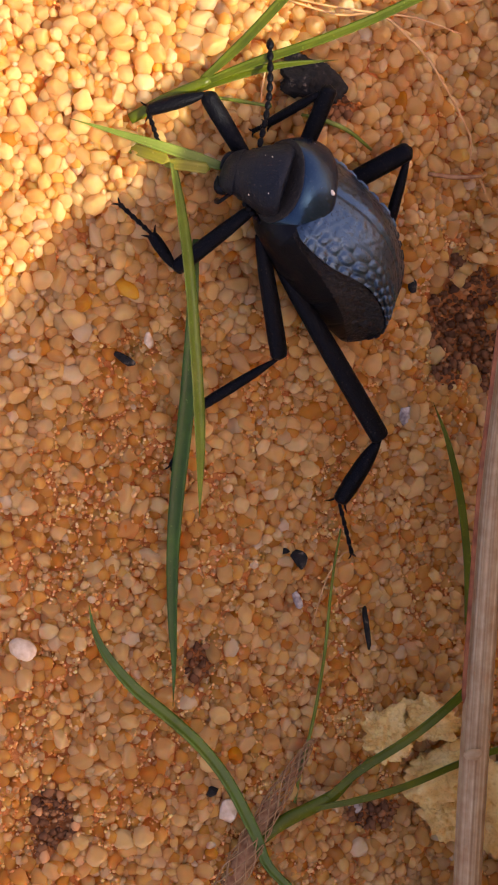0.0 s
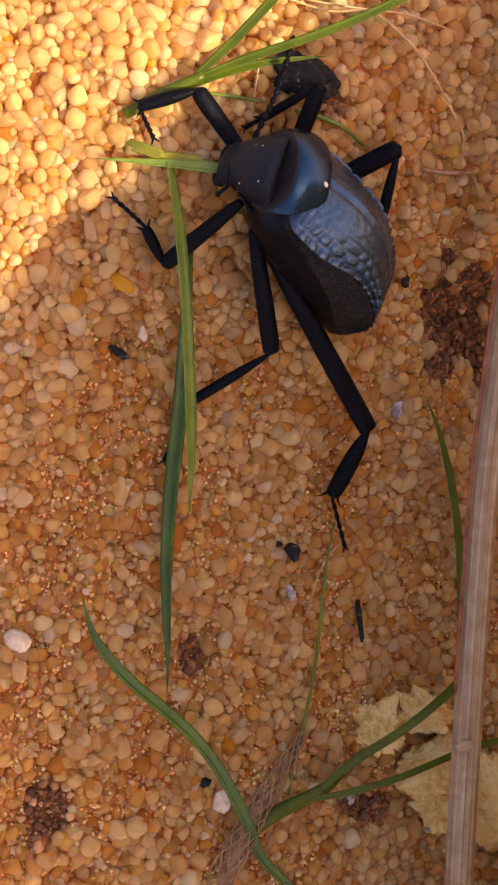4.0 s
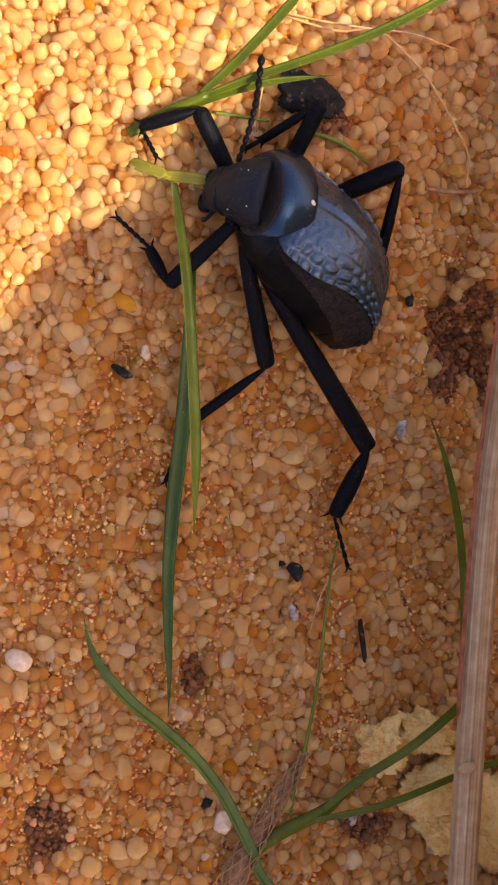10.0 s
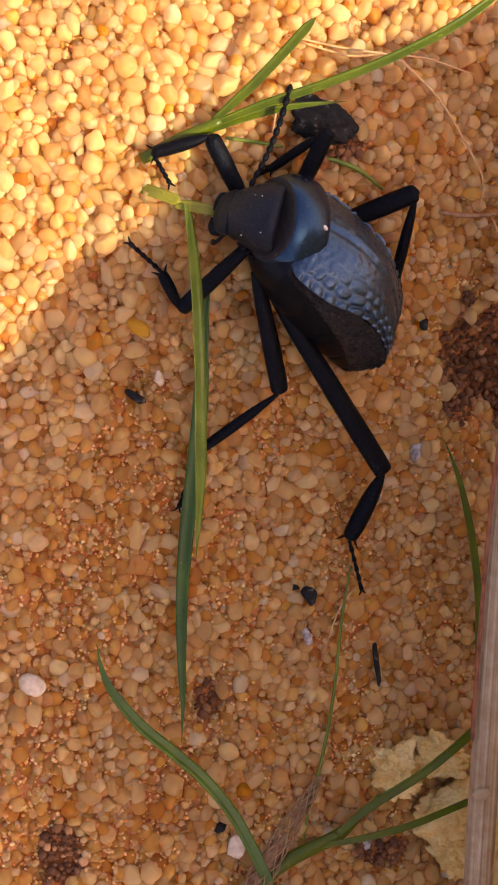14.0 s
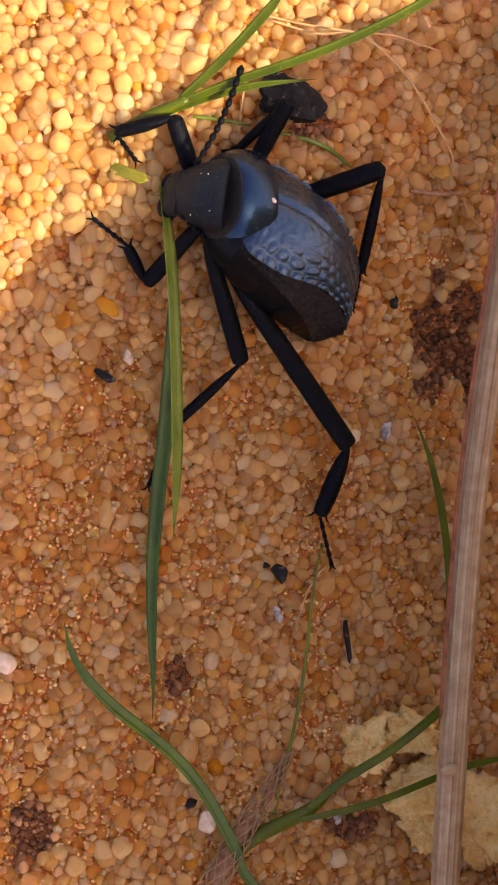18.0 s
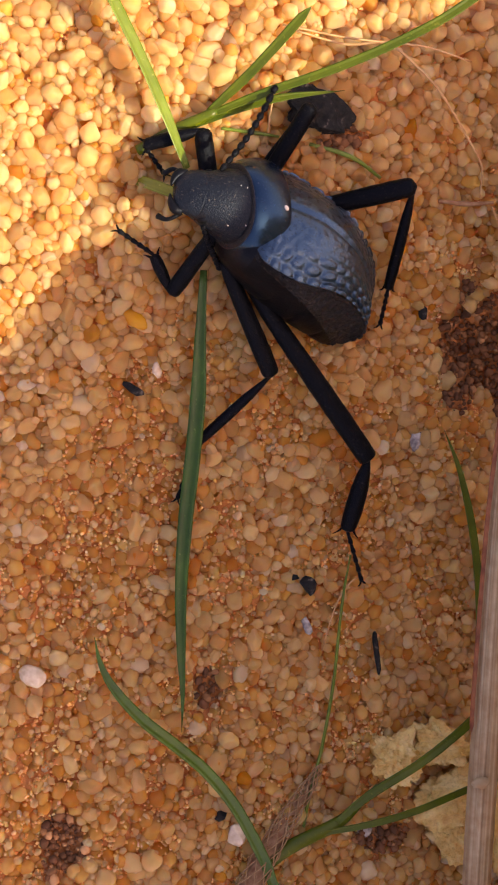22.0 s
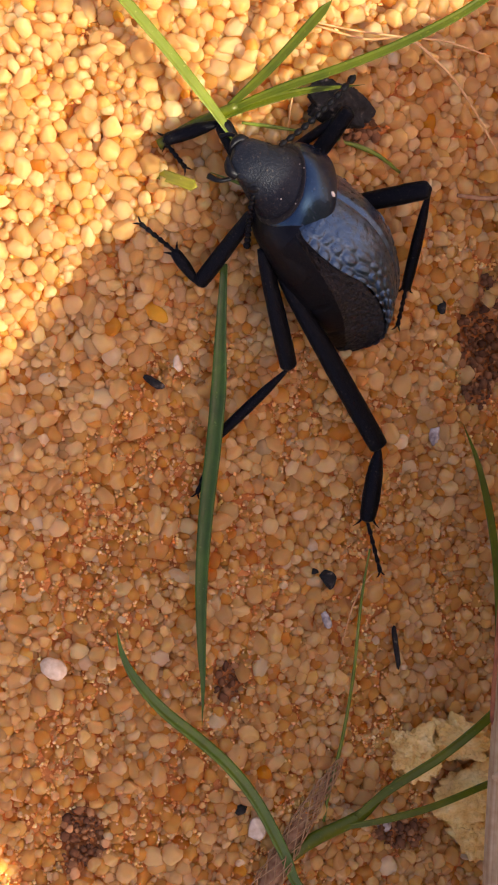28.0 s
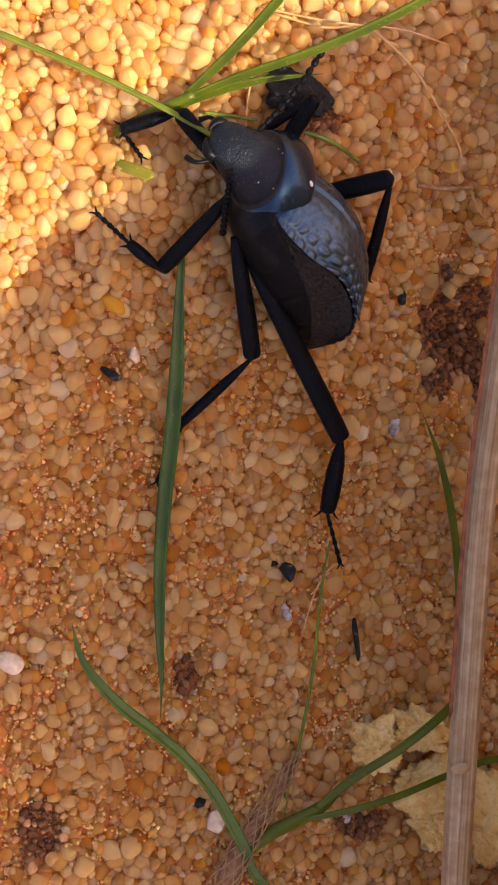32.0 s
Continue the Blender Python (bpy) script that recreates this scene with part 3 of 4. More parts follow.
# how far each knee has moved over the ground: seconds, mm, mm
KNEES = [
    [(0, 0.83, -0.19), (1, 0.39, -0.00), (2.5, 0.61, -0.13), (4.5, 0.40, -0.03), (7, 0.59, -0.22), (8, 0.05, -0.00), (9, 0.00, 0.00), (11, 0.33, 0.04), (14, 0.28, 0.13), (17, 0.00, 0.20), (18, -0.13, 0.48), (19, -0.13, 0.32), (20, -0.48, 0.30), (21, -0.63, 0.11), (22, -0.87, 0.39), (23, -0.97, 0.45), (25, -1.16, 0.67), (27.5, -1.60, 0.84), (29, -1.55, 0.83), (30, -1.45, 0.81), (32, -1.35, 0.83)],
    [(0, 0.68, -0.40), (1, 0.43, -0.36), (2.5, 0.71, -0.55), (4.5, 0.56, -0.50), (7, 0.66, -0.58), (8, 0.02, -0.09), (9, 0.00, 0.00), (11, -0.01, -0.11), (14, -0.03, -0.10), (17, -0.62, 0.34), (18, -0.65, 0.54), (19, -0.56, 0.59), (20, -0.57, 0.69), (21, -0.60, 0.73), (22, -0.53, 0.57), (23, -0.46, 0.48), (25, -0.62, 0.64), (27.5, -0.68, 0.44), (29, -0.86, 0.88), (30, -0.65, 0.84), (32, -0.34, 0.74)],
    [(0, 0.28, 0.18), (1, 0.19, 0.03), (2.5, -0.10, 0.04), (4.5, -0.16, 0.06), (7, -0.01, 0.15), (8, -0.06, -0.04), (9, 0.00, 0.00), (11, -0.10, 0.02), (14, -0.13, 0.05), (17, -0.29, 0.33), (18, -0.37, 0.46), (19, -0.45, 0.59), (20, -0.81, 0.59), (21, -0.64, 0.65), (22, -0.61, 0.70), (23, -0.59, 0.80), (25, -0.25, 0.85), (27.5, -0.20, 0.88), (29, 0.06, 0.91), (30, 0.14, 0.92), (32, 0.28, 1.28)],
    [(0, 0.23, 0.02), (1, 0.01, -0.07), (2.5, 0.05, -0.08), (4.5, -0.04, -0.05), (7, -0.00, -0.05), (8, -0.08, -0.05), (9, 0.00, 0.00), (11, -0.35, -0.10), (14, -0.25, -0.07), (17, -0.45, -0.23), (18, -0.58, -0.25), (19, -0.61, -0.30), (20, -0.71, -0.31), (21, -0.66, -0.36), (22, -0.53, -0.27), (23, -0.62, -0.27), (25, -0.69, -0.18), (27.5, -0.72, -0.10), (29, -0.60, -0.14), (30, -0.60, -0.14), (32, -0.60, -0.14)],
    [(0, 0.34, -0.03), (1, 0.30, -0.05), (2.5, 0.23, -0.09), (4.5, 0.14, -0.13), (7, 0.06, -0.07), (8, 0.03, -0.04), (9, 0.00, 0.00), (11, -0.22, -0.14), (14, -0.58, -0.15), (17, -0.97, 0.25), (18, -1.11, 0.38), (19, -1.24, 0.51), (20, -1.34, 0.64), (21, -1.43, 0.77), (22, -1.53, 0.90), (23, -1.13, 0.66), (25, -0.33, 0.19), (27.5, -0.28, 0.15), (29, -0.12, 0.19), (30, 0.03, 0.23), (32, 0.33, 0.32)],
    [(0, 0.30, 0.20), (1, -0.12, 0.12), (2.5, 0.10, 0.04), (4.5, 0.00, -0.01), (7, 0.02, -0.07), (8, -0.02, 0.00), (9, 0.00, 0.00), (11, -0.14, -0.01), (14, -0.00, 0.00), (17, -0.07, 0.08), (18, -0.17, 0.14), (19, -0.01, -0.08), (20, -0.17, -0.13), (21, 0.30, -0.27), (22, -0.03, -0.34), (23, 0.03, -0.48), (25, -0.02, -0.75), (27.5, -0.36, -1.01), (29, -0.32, -1.08), (30, -0.26, -1.04), (32, -0.11, -0.95)],
]


def build_beetle():
    beetle = tagged(new("beetle"), "black long-legged desert beetle chewing a grass blade on sand", "beetle")
    # wing cases: x, height of the seam, half width and height of the upper ridge, of the lower ridge, and of the belly
    rings = spline_rows([(0.5, 2.3, 4.0, 0.8, 4.1, 0.4, -3.2), (-0.3, 2.75, 4.75, 1.05, 4.8, 0.6, -3.8), (-3.0, 3.7, 4.75, 1.6, 4.75, 0.4, -4.3), (-5.8, 3.7, 4.0, 2.3, 4.4, -0.1, -4.5),
                         (-8.2, 2.9, 3.3, 1.95, 3.6, -1.2, -4.6), (-10.4, 1.5, 2.8, 1.0, 2.5, -2.7, -4.8), (-11.9, -0.5, 2.0, -0.6, 1.4, -4.0, -5.1), (-12.8, -3.2, 0.9, -3.4, 0.5, -4.9, -5.3)], 150)

    def case_point(i, u, sg):
        x, top, wd, zd, wl, zl, kz = rings[i]
        s = i / 149
        q = math.sin(u * math.pi / 2) ** 0.9
        fade = min(1.0, 7 * s) * min(1.0, 9 * (1 - s))
        a = q * 5.6 + 0.25 * noise.noise(Vector((s * 6, q * 2, 0.5 + sg)))
        b = s * 17 + 0.5 * (math.floor(a) % 2) + 0.5 * noise.noise(Vector((s * 9, q * 4, 4.1 + sg)))
        cell = min(1.0, 2.2 * max(0.0, 1 - 2.0 * math.hypot(a % 1 - 0.5, (b % 1 - 0.5) * 0.9)))
        coarse = min(1.0, max(0.07, (q - 0.5) * 1.5 + (s - 0.3) * 1.7))
        creases = abs(noise.noise(Vector((s * 26, q * 7, 2.2 + sg * 5)))) ** 0.5
        lift = fade * (0.36 * cell * coarse + 0.07 * (creases - 0.5) * (1.15 - coarse) - 0.05 * coarse) + 0.16 * fade * math.exp(-((1 - u) / 0.035) ** 2) - 0.20 * math.exp(-(u / 0.03) ** 2)
        y, z = wd * q, zd + (top - zd) * (1 - q ** 2.1)
        d = math.hypot(y, (z + 1.5))
        return (x, sg * (y + lift * y / d), z + lift * (z + 1.5) / d)

    def band_point(i, u, sg):
        x, top, wd, zd, wl, zl, kz = rings[i]
        s = i / 149
        fade = min(1.0, 8 * s) * min(1.0, 8 * (1 - s))
        p = Vector((s * 30, u * 5, sg * 3.0))
        dent = fade * (0.17 * math.sin(math.pi * u) + 0.26 * (abs(noise.noise(p)) ** 0.6) + 0.12 * noise.noise(p * 2.4) - 0.16 * math.exp(-((1 - u) / 0.07) ** 2) - 0.10 * math.exp(-(u / 0.05) ** 2))
        return (x, sg * (wd + (wl - wd) * u - dent), zd - 0.02 + (zl - zd) * u)

    def belly_point(i, u, sg):
        x, top, wd, zd, wl, zl, kz = rings[i]
        s = i / 149
        groove = 0.10 * math.exp(-(((s * 5.5) % 1 - 0.5) / 0.07) ** 2) * min(1.0, 4 * u) * (s > 0.3)
        g = u * math.pi / 2
        return (x, sg * (wl - 0.06 - groove) * math.cos(g) ** 0.5, zl + (kz - zl + groove) * math.sin(g) ** 1.15)

    for point, m, name, mat, label in ((case_point, 64, "wing_case", ELYTRON, "wrinkled black wing case with sky sheen tinted in"), (band_point, 26, "side_band", BAND, "rough dusty brown-black side band"),
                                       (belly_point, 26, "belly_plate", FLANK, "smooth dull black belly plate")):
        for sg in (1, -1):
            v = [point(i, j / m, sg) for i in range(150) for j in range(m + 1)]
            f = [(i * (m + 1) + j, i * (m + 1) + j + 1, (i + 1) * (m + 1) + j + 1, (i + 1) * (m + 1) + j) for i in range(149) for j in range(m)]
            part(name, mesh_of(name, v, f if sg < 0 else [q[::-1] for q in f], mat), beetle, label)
    # chest under the shield, and the stalk that joins it to the wing cases
    v, f = shell([(3.3, 1.6, 1.0, 1.6, -0.6), (2.4, 2.7, 1.6, 2.7, -0.5), (1.0, 4.1, 2.2, 3.7, -0.3), (-0.6, 4.6, 2.3, 4.1, -0.2), (-3.4, 4.5, 2.0, 4.2, -0.5), (-6.0, 3.0, 2.0, 3.4, -1.0)], 40, 2.2)
    part("chest", mesh_of("chest", v, f, BLACK), beetle, "dull black chest plates")
    st3 = [(3.4, 2.6, 2.2, 2.1, 0.0), (3.28, 3.1, 2.55, 2.4, 0.0), (2.5, 3.6, 2.9, 2.6, 0.0), (1.5, 3.9, 3.05, 2.7, 0.0), (0.6, 3.95, 3.05, 2.6, 0.0), (0.12, 3.8, 2.9, 2.4, 0.0), (-0.1, 3.3, 2.5, 2.1, 0.0)]
    v, f = shell(st3, 72, 2.15, None, lambda s, g: -0.012 * math.exp(-((s - 0.86) / 0.02) ** 2))
    v = [tuple(FORE @ Vector(q)) for q in v]
    prothorax = part("pronotum", mesh_of("pronotum", v, f, GLOSS), beetle, "smooth glossy black neck shield with sky blue tinted in")
    v, f = shell([(3.50, 2.95, 2.4, 2.2, 0.0), (3.47, 3.06, 2.52, 2.33, 0.0), (3.40, 3.13, 2.58, 2.40, 0.0), (3.31, 3.10, 2.53, 2.35, 0.0)], 72, 2.2)
    part("collar", mesh_of("collar", [tuple(FORE @ Vector(q)) for q in v], f, BAND), beetle, "dusty rim of the neck shield")
    vs, fs = lumpy(3, 1, 0.3)
    speck = part("sand_speck", mesh_of("sand_speck", (vs * 0.22 * np.array([1.4, 1, 0.7]) + np.array(FORE @ Vector((0.8, 0.7, 3.0)))).tolist(), fs.tolist(), SPECK), prothorax, "pale grain stuck on the shield")
    # head: its own space, x ahead, origin at the neck
    st4 = [(-0.7, 2.55, 2.2, 1.9, 0.0), (-0.1, 2.75, 2.4, 2.1, 0.0), (0.8, 2.6, 2.25, 2.1, 0.0), (1.9, 2.25, 1.95, 1.9, -0.05), (2.9, 1.85, 1.55, 1.6, -0.2), (3.8, 1.5, 1.15, 1.2, -0.4),
           (4.4, 1.2, 0.8, 0.8, -0.6), (4.75, 0.8, 0.4, 0.35, -0.7)]
    v, f = shell(st4, 56, 2.15, None, lambda s, g: -0.03 * math.exp(-((s - 0.66) / 0.02) ** 2))

    def small(v):
        """The head's own scale."""
        return [(q[0] * 0.92, q[1] * 1.0, q[2] * 1.0) for q in v]
    head = part("head", mesh_of("head", small(v), f, HEAD_SHELL), beetle, "domed black head, finely pitted and dusty")
    for sgn in (1, -1):
        ev, ef = ball(2)
        part("eye", mesh_of("eye", (ev * np.array([0.45, 0.28, 0.6]) + np.array([2.4, sgn * 1.75, -0.1])).tolist(), ef.tolist(), BLACK), head, "black eye")
        v, f, _ = tube([(4.2, sgn * 1.35, -0.8), (4.75, sgn * 1.3, -0.95), (5.05, sgn * 0.85, -1.1), (5.2, sgn * 0.3, -1.15)], [0.4, 0.38, 0.28, 0.07], 14, 10)
        part("mandible", mesh_of("mandible", small(v), f, BLACK), head, "glossy curved jaw")
        v, f, _ = tube([(3.8, sgn * 1.3, -1.3), (4.6, sgn * 1.9, -1.9), (5.0, sgn * 1.6, -2.7)], [0.16, 0.15, 0.24], 10, 8)
        part("palp", mesh_of("palp", small(v), f, BLACK), head, "short jointed mouth feeler")
    v, f = shell([(3.4, 1.8, 1.25, 0.5, -0.25), (4.2, 1.6, 0.85, 0.4, -0.5), (4.75, 1.15, 0.5, 0.3, -0.75), (5.0, 0.6, 0.2, 0.2, -0.9)], 24, 2.4)
    part("clypeus", mesh_of("clypeus", small(v), f, HEAD_SHELL), head, "glossy black lip plate")
    for i in range(4):
        p = Vector((rng.uniform(0.2, 2.6), rng.uniform(-2.2, 2.8), 0))
        p.z = 2.45 * math.sqrt(max(0.05, 1 - (p.y / 3.7) ** 2 - (max(0, p.x - 0.9) / 4.2) ** 2))
        vs, fs = lumpy(30 + i, 1, 0.3)
        part("sand_speck", mesh_of("sand_speck", (vs * rng.uniform(0.03, 0.06) + np.array(small([p])[0])).tolist(), fs.tolist(), SPECK), head)

    feelers = []
    for base, pts in (((2.1, -1.85, 0.85), ((0, 0, 0), (2.6, 0, 0.25), (5.2, 0, 0.2), (8.4, 0, -0.2))), ((2.2, 2.05, -0.3), ((0, 0, 0), (1.6, 0, 0.1), (3.2, 0, 0.0), (5.4, 0, -0.3)))):
        an = part("antenna", mesh_of("antenna", *tube([pts[0], Vector(pts[0]).lerp(Vector(pts[1]), 0.12), Vector(pts[0]).lerp(Vector(pts[1]), 0.25)], [0.12, 0.2, 0.12], 6, 8)[:2], LEG), beetle, "beaded black feeler")
        c = spline(pts, 12)
        for k in range(11):
            v, f, _ = tube([c[k], c[k] + (c[k + 1] - c[k]) * 0.5, c[k + 1]], [0.12, 0.22 + 0.007 * k, 0.24, 0.11] if k < 10 else [0.15, 0.31, 0.27, 0.07], 8, 8)
            part("bead", mesh_of("bead", v, f, LEG), an)
        feelers.append((an, base))

    limbs = []
    for name, hip, knee, ankle, claw, r1, r2 in LEGS:
        hip, knee, ankle, claw = Vector(hip), Vector(knee), Vector(ankle), Vector(claw)
        h9 = BODY9 @ hip
        a, b = (knee - h9).length, (ankle - knee).length
        leg = part("thigh", mesh_of("thigh", *tube([(-0.6, 0, 0), (a * 0.3, 0, 0.08), (a * 0.65, 0, 0.06), (a - 0.8 * r1, 0, 0), (a + 0.25 * r1, 0, 0)],
                   [q * r1 for q in (0.5, 0.74, 0.84, 0.9, 0.95, 0.98, 1.0, 1.0, 0.98, 0.94, 0.74, 0.15)], 30, 14, 0, 0, 0.8, wobble=0.05)[:2], LEG), beetle, "thick rough black thigh")
        shin = part("shin", mesh_of("shin", *tube([(-0.1, 0, 0), (b * 0.25, 0, 0.03), (b * 0.6, 0, 0.05), (b - 0.6 * r2, 0, 0), (b + 0.1 * r2, 0, 0)],
                    [q * r2 for q in (0.22, 0.44, 0.66, 0.84, 0.96, 1.02, 1.03, 1.0, 0.93, 0.82, 0.62, 0.2)], 28, 12, 0, 0, 0.85, wobble=0.06)[:2], LEG), beetle, "rough black shin with short spurs")
        for sg in (1, -1):
            part("spur", mesh_of("spur", *tube([(b * 0.94, sg * 0.5 * r2, 0), (b * 1.02, sg * 0.9 * r2, -0.05), (b + 0.7 * r2, sg * 1.5 * r2, -0.1)], [0.12, 0.09, 0.02], 6, 6)[:2], LEG), shin)
        d = (claw - ankle).length
        foot = part("foot", mesh_of("foot", *tube([(-0.05, 0, 0), (d * 0.06, 0, 0.03), (d * 0.12, 0, 0.02)], [0.1, 0.16, 0.1], 6, 8)[:2], LEG), beetle, "slender jointed foot with two claws")
        for k in range(5):
            x0, x1 = d * (0.08 + 0.184 * k), d * (0.08 + 0.184 * (k + 1))
            part("joint", mesh_of("joint", *tube([(x0, 0, 0.06 * math.sin(k)), (0.4 * x0 + 0.6 * x1, 0, 0.05), (x1, 0, 0.06 * math.sin(k + 1))], [0.12, 0.17, 0.22, 0.13], 8, 8)[:2], LEG), foot)
        for sg in (1, -1):
            part("claw", mesh_of("claw", *tube([(d * 0.97, 0, 0), (d + 0.25, sg * 0.22, -0.05), (d + 0.4, sg * 0.38, -0.25)], [0.09, 0.07, 0.015], 6, 6)[:2], LEG), foot)
        limbs.append((leg, shin, foot, hip, knee, ankle, claw, a, b))
    return beetle, head, feelers, limbs


HEAD = [(0, 44), (1, 42), (2.5, 48), (5, 56), (7, 54), (8, 53), (9, 55), (10, 50), (11, 48), (12, 44), (13, 46), (14, 46), (17, 46), (19, 44), (19.5, 34), (20, 25), (21, 10), (22, -2), (23, -6), (24, -10), (25, -12),
        (28, -10), (29, -8), (30, -6), (31, -8), (32, -6)]
FEELER = [(0, (0.76, 28.03, 8.0)), (2, (1.3, 28.18, 8.0)), (5, (3.85, 28.5, 8.0)), (6, (2.2, 28.71, 8.0)), (8, (0.95, 28.85, 8.0)), (9, (0.5, 28.99, 8.0)), (10, (0.53, 29.17, 8.0)), (11, (2.19, 28.18, 8.0)),
          (12, (2.97, 28.3, 8.0)), (13, (2.89, 28.31, 8.0)), (14.5, (0.88, 28.54, 8.0)), (17, (0.62, 27.58, 8.0)), (18, (0.18, 27.86, 8.0)), (19, (-0.79, 28.59, 8.0)), (20, (-0.47, 28.3, 8.0)), (21, (-0.07, 27.64, 8.0)),
          (22, (0.66, 27.51, 8.0)), (23, (2.66, 27.92, 8.0)), (25, (5.41, 29.28, 8.0)), (27.5, (6.04, 28.7, 8.0)), (29, (4.02, 27.32, 8.0)), (30.5, (3.73, 29.89, 8.0)), (32, (6.01, 29.26, 8.0))]


def between(rows, t):
    return [float(np.interp(t, [r[0] for r in rows], [r[k] for r in rows])) for k in range(1, len(rows[0]))]


def head_at(t):
    return NECK @ Matrix.Rotation(radians(8 + between(HEAD, t)[0]), 4, "Y")


# ---- grass and straw ----
def blade(name, points, width, mat, parent, label="", **kw):
    return part(name, mesh_of(name, *ribbon(points, width, **kw)[:2], mat, ribbon(points, width, **kw)[2]), parent, label)


def build_plants():
    tuft = tagged(new("grass_tuft"), "young green grass tuft with three blades", "grass")
    part("sheath", mesh_of("sheath", *(lambda r: (r[0], r[1], GRASS, r[2]))(tube([(-9.72, 23.59, 5.84), (-6.78, 24.94, 6.52), (-3.73, 26.2, 7.13)], [0.42, 0.5, 0.34], 14, 10, 0, 0, 0.7))), tuft, "pale green leaf sheath")
    blade("blade", [(-4.31, 26.13, 7.11), (-1.69, 28.1, 8.48), (0.57, 30.0, 10.0), (3.15, 32.39, 11.59)], 0.72, GRASS, tuft, n=24, fold=0.35, taper=0.9)
    blade("blade", [(-5.92, 25.29, 6.77), (-0.87, 27.09, 7.69), (4.08, 28.52, 8.59), (8.55, 30.12, 9.25), (12.96, 32.17, 9.95), (16.9, 34.86, 10.57)], 0.68, GRASS, tuft, n=30, fold=0.35, taper=0.9)
    blade("blade", [(-6.36, 24.93, 6.56), (-2.55, 26.2, 7.15), (1.21, 27.11, 7.34), (5.74, 27.65, 7.06)], 0.66, GRASS, tuft, n=24, fold=0.3, taper=0.5)

    stub = tagged(new("chewed_grass_stub"), "yellow-green bitten grass stub in sand", "grass")
    blade("blade", [(-10.35, 21.68, 5.45), (-8.62, 20.91, 6.65), (-6.72, 20.07, 7.44)], 0.85, GRASS_YELLOW, stub, n=12, taper=0.97, thick=0.3)

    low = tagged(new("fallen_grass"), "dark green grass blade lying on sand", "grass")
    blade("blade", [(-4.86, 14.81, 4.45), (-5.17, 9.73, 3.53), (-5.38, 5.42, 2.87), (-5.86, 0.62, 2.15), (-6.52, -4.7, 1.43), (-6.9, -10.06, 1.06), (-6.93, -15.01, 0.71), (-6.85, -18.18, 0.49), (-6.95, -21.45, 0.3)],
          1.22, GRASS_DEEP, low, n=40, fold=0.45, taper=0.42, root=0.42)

    arch = tagged(new("arching_grass"), "dark green arching grass blade rising towards its tip", "grass")
    blade("blade", [(3.67, -38.4, -3.38), (0.64, -34.85, -1.8), (-0.41, -32.02, -0.8), (-2.49, -27.37, 1.29), (-4.61, -23.95, 3.48), (-6.85, -21.32, 5.56), (-9.38, -18.59, 7.93), (-11.24, -15.93, 9.67), (-12.06, -13.95, 10.62), (-12.38, -12.05, 11.23)],
          0.95, GRASS_DARK, arch, n=44, fold=0.3, taper=0.6)

    right = tagged(new("young_grass"), "short green grass blade beside dry straw", "grass")
    blade("blade", [(18.23, -16.51, -9.39), (18.0, -10.97, -8.0), (17.18, -5.55, -6.48), (15.91, -0.76, -5.02), (14.47, 2.61, -3.78)], 0.66, GRASS, right, n=28, fold=0.3, taper=0.5)

    thin = tagged(new("grass_stalk"), "hair-thin green grass stalk", "grass")
    part("stalk", mesh_of("stalk", *(lambda r: (r[0], r[1], GRASS_PALE, r[2]))(tube([(2.74, -30.46, -3.26), (3.3, -27.7, -3.34), (4.38, -23.6, -3.7), (5.33, -18.51, -3.97), (5.89, -13.36, -3.88), (6.25, -10.55, -3.81), (6.78, -7.76, -3.92)],
         [0.15, 0.15, 0.14, 0.12, 0.08], 40, 7))), thin)

    base = tagged(new("grass_tuft"), "green grass tuft growing from a dry netted husk", "grass")
    part("husk", mesh_of("husk", *(lambda r: (r[0], r[1], HUSK, r[2]))(tube([(-3.67, -37.85, -0.62), (-1.42, -34.11, -1.63), (0.88, -30.28, -2.63), (2.98, -27.28, -3.53), (4.4, -25.18, -4.07)], [0.85, 0.9, 0.75, 0.4, 0.1], 30, 16, 8, 0.12, 0.45))), base, "brown netted dry leaf husk")
    core = spline([(-3.64, -37.6, 0.05), (-1.41, -33.88, -0.96), (0.87, -30.08, -1.94), (2.96, -27.1, -2.83), (4.37, -25.03, -3.46)], 40)
    for k in range(7):
        for way in (1, -1):
            pts = []
            for i, p in enumerate(core):
                u = i / 39
                w = 1.05 * (1 - u) ** 0.6 + 0.12
                g = k * 2 * math.pi / 7 + way * u * 9.0
                d = (core[min(i + 1, 39)] - core[max(i - 1, 0)]).normalized()
                r = d.cross(Vector((0, 0, 1))).normalized()
                w *= 1 + 0.25 * noise.noise(p * 0.9 + Vector((k * 3.0, way, 0)))
                pts.append(p + r * (w * math.cos(g)) + Vector((0, 0, 0.5 * w * math.sin(g))))
            part("strand", mesh_of("strand", *tube(pts, [0.055, 0.05, 0.035], 60, 5)[:2], NET), base, "brown net fibre" if k == 0 else "")
    part("sheath", mesh_of("sheath", *(lambda r: (r[0], r[1], GRASS, r[2]))(tube([(-0.5, -33.27, -1.86), (1.79, -31.48, -2.31), (5.53, -29.92, -3.33), (7.43, -28.54, -3.88)], [0.35, 0.6, 0.55, 0.3], 16, 10, 0, 0, 0.7))), base)
    blade("blade", [(5.51, -29.7, -3.03), (8.29, -27.37, -2.98), (12.51, -24.83, -3.38), (16.34, -21.96, -4.11), (19.26, -19.12, -4.73)], 0.76, GRASS, base, n=26, fold=0.3, taper=0.8)
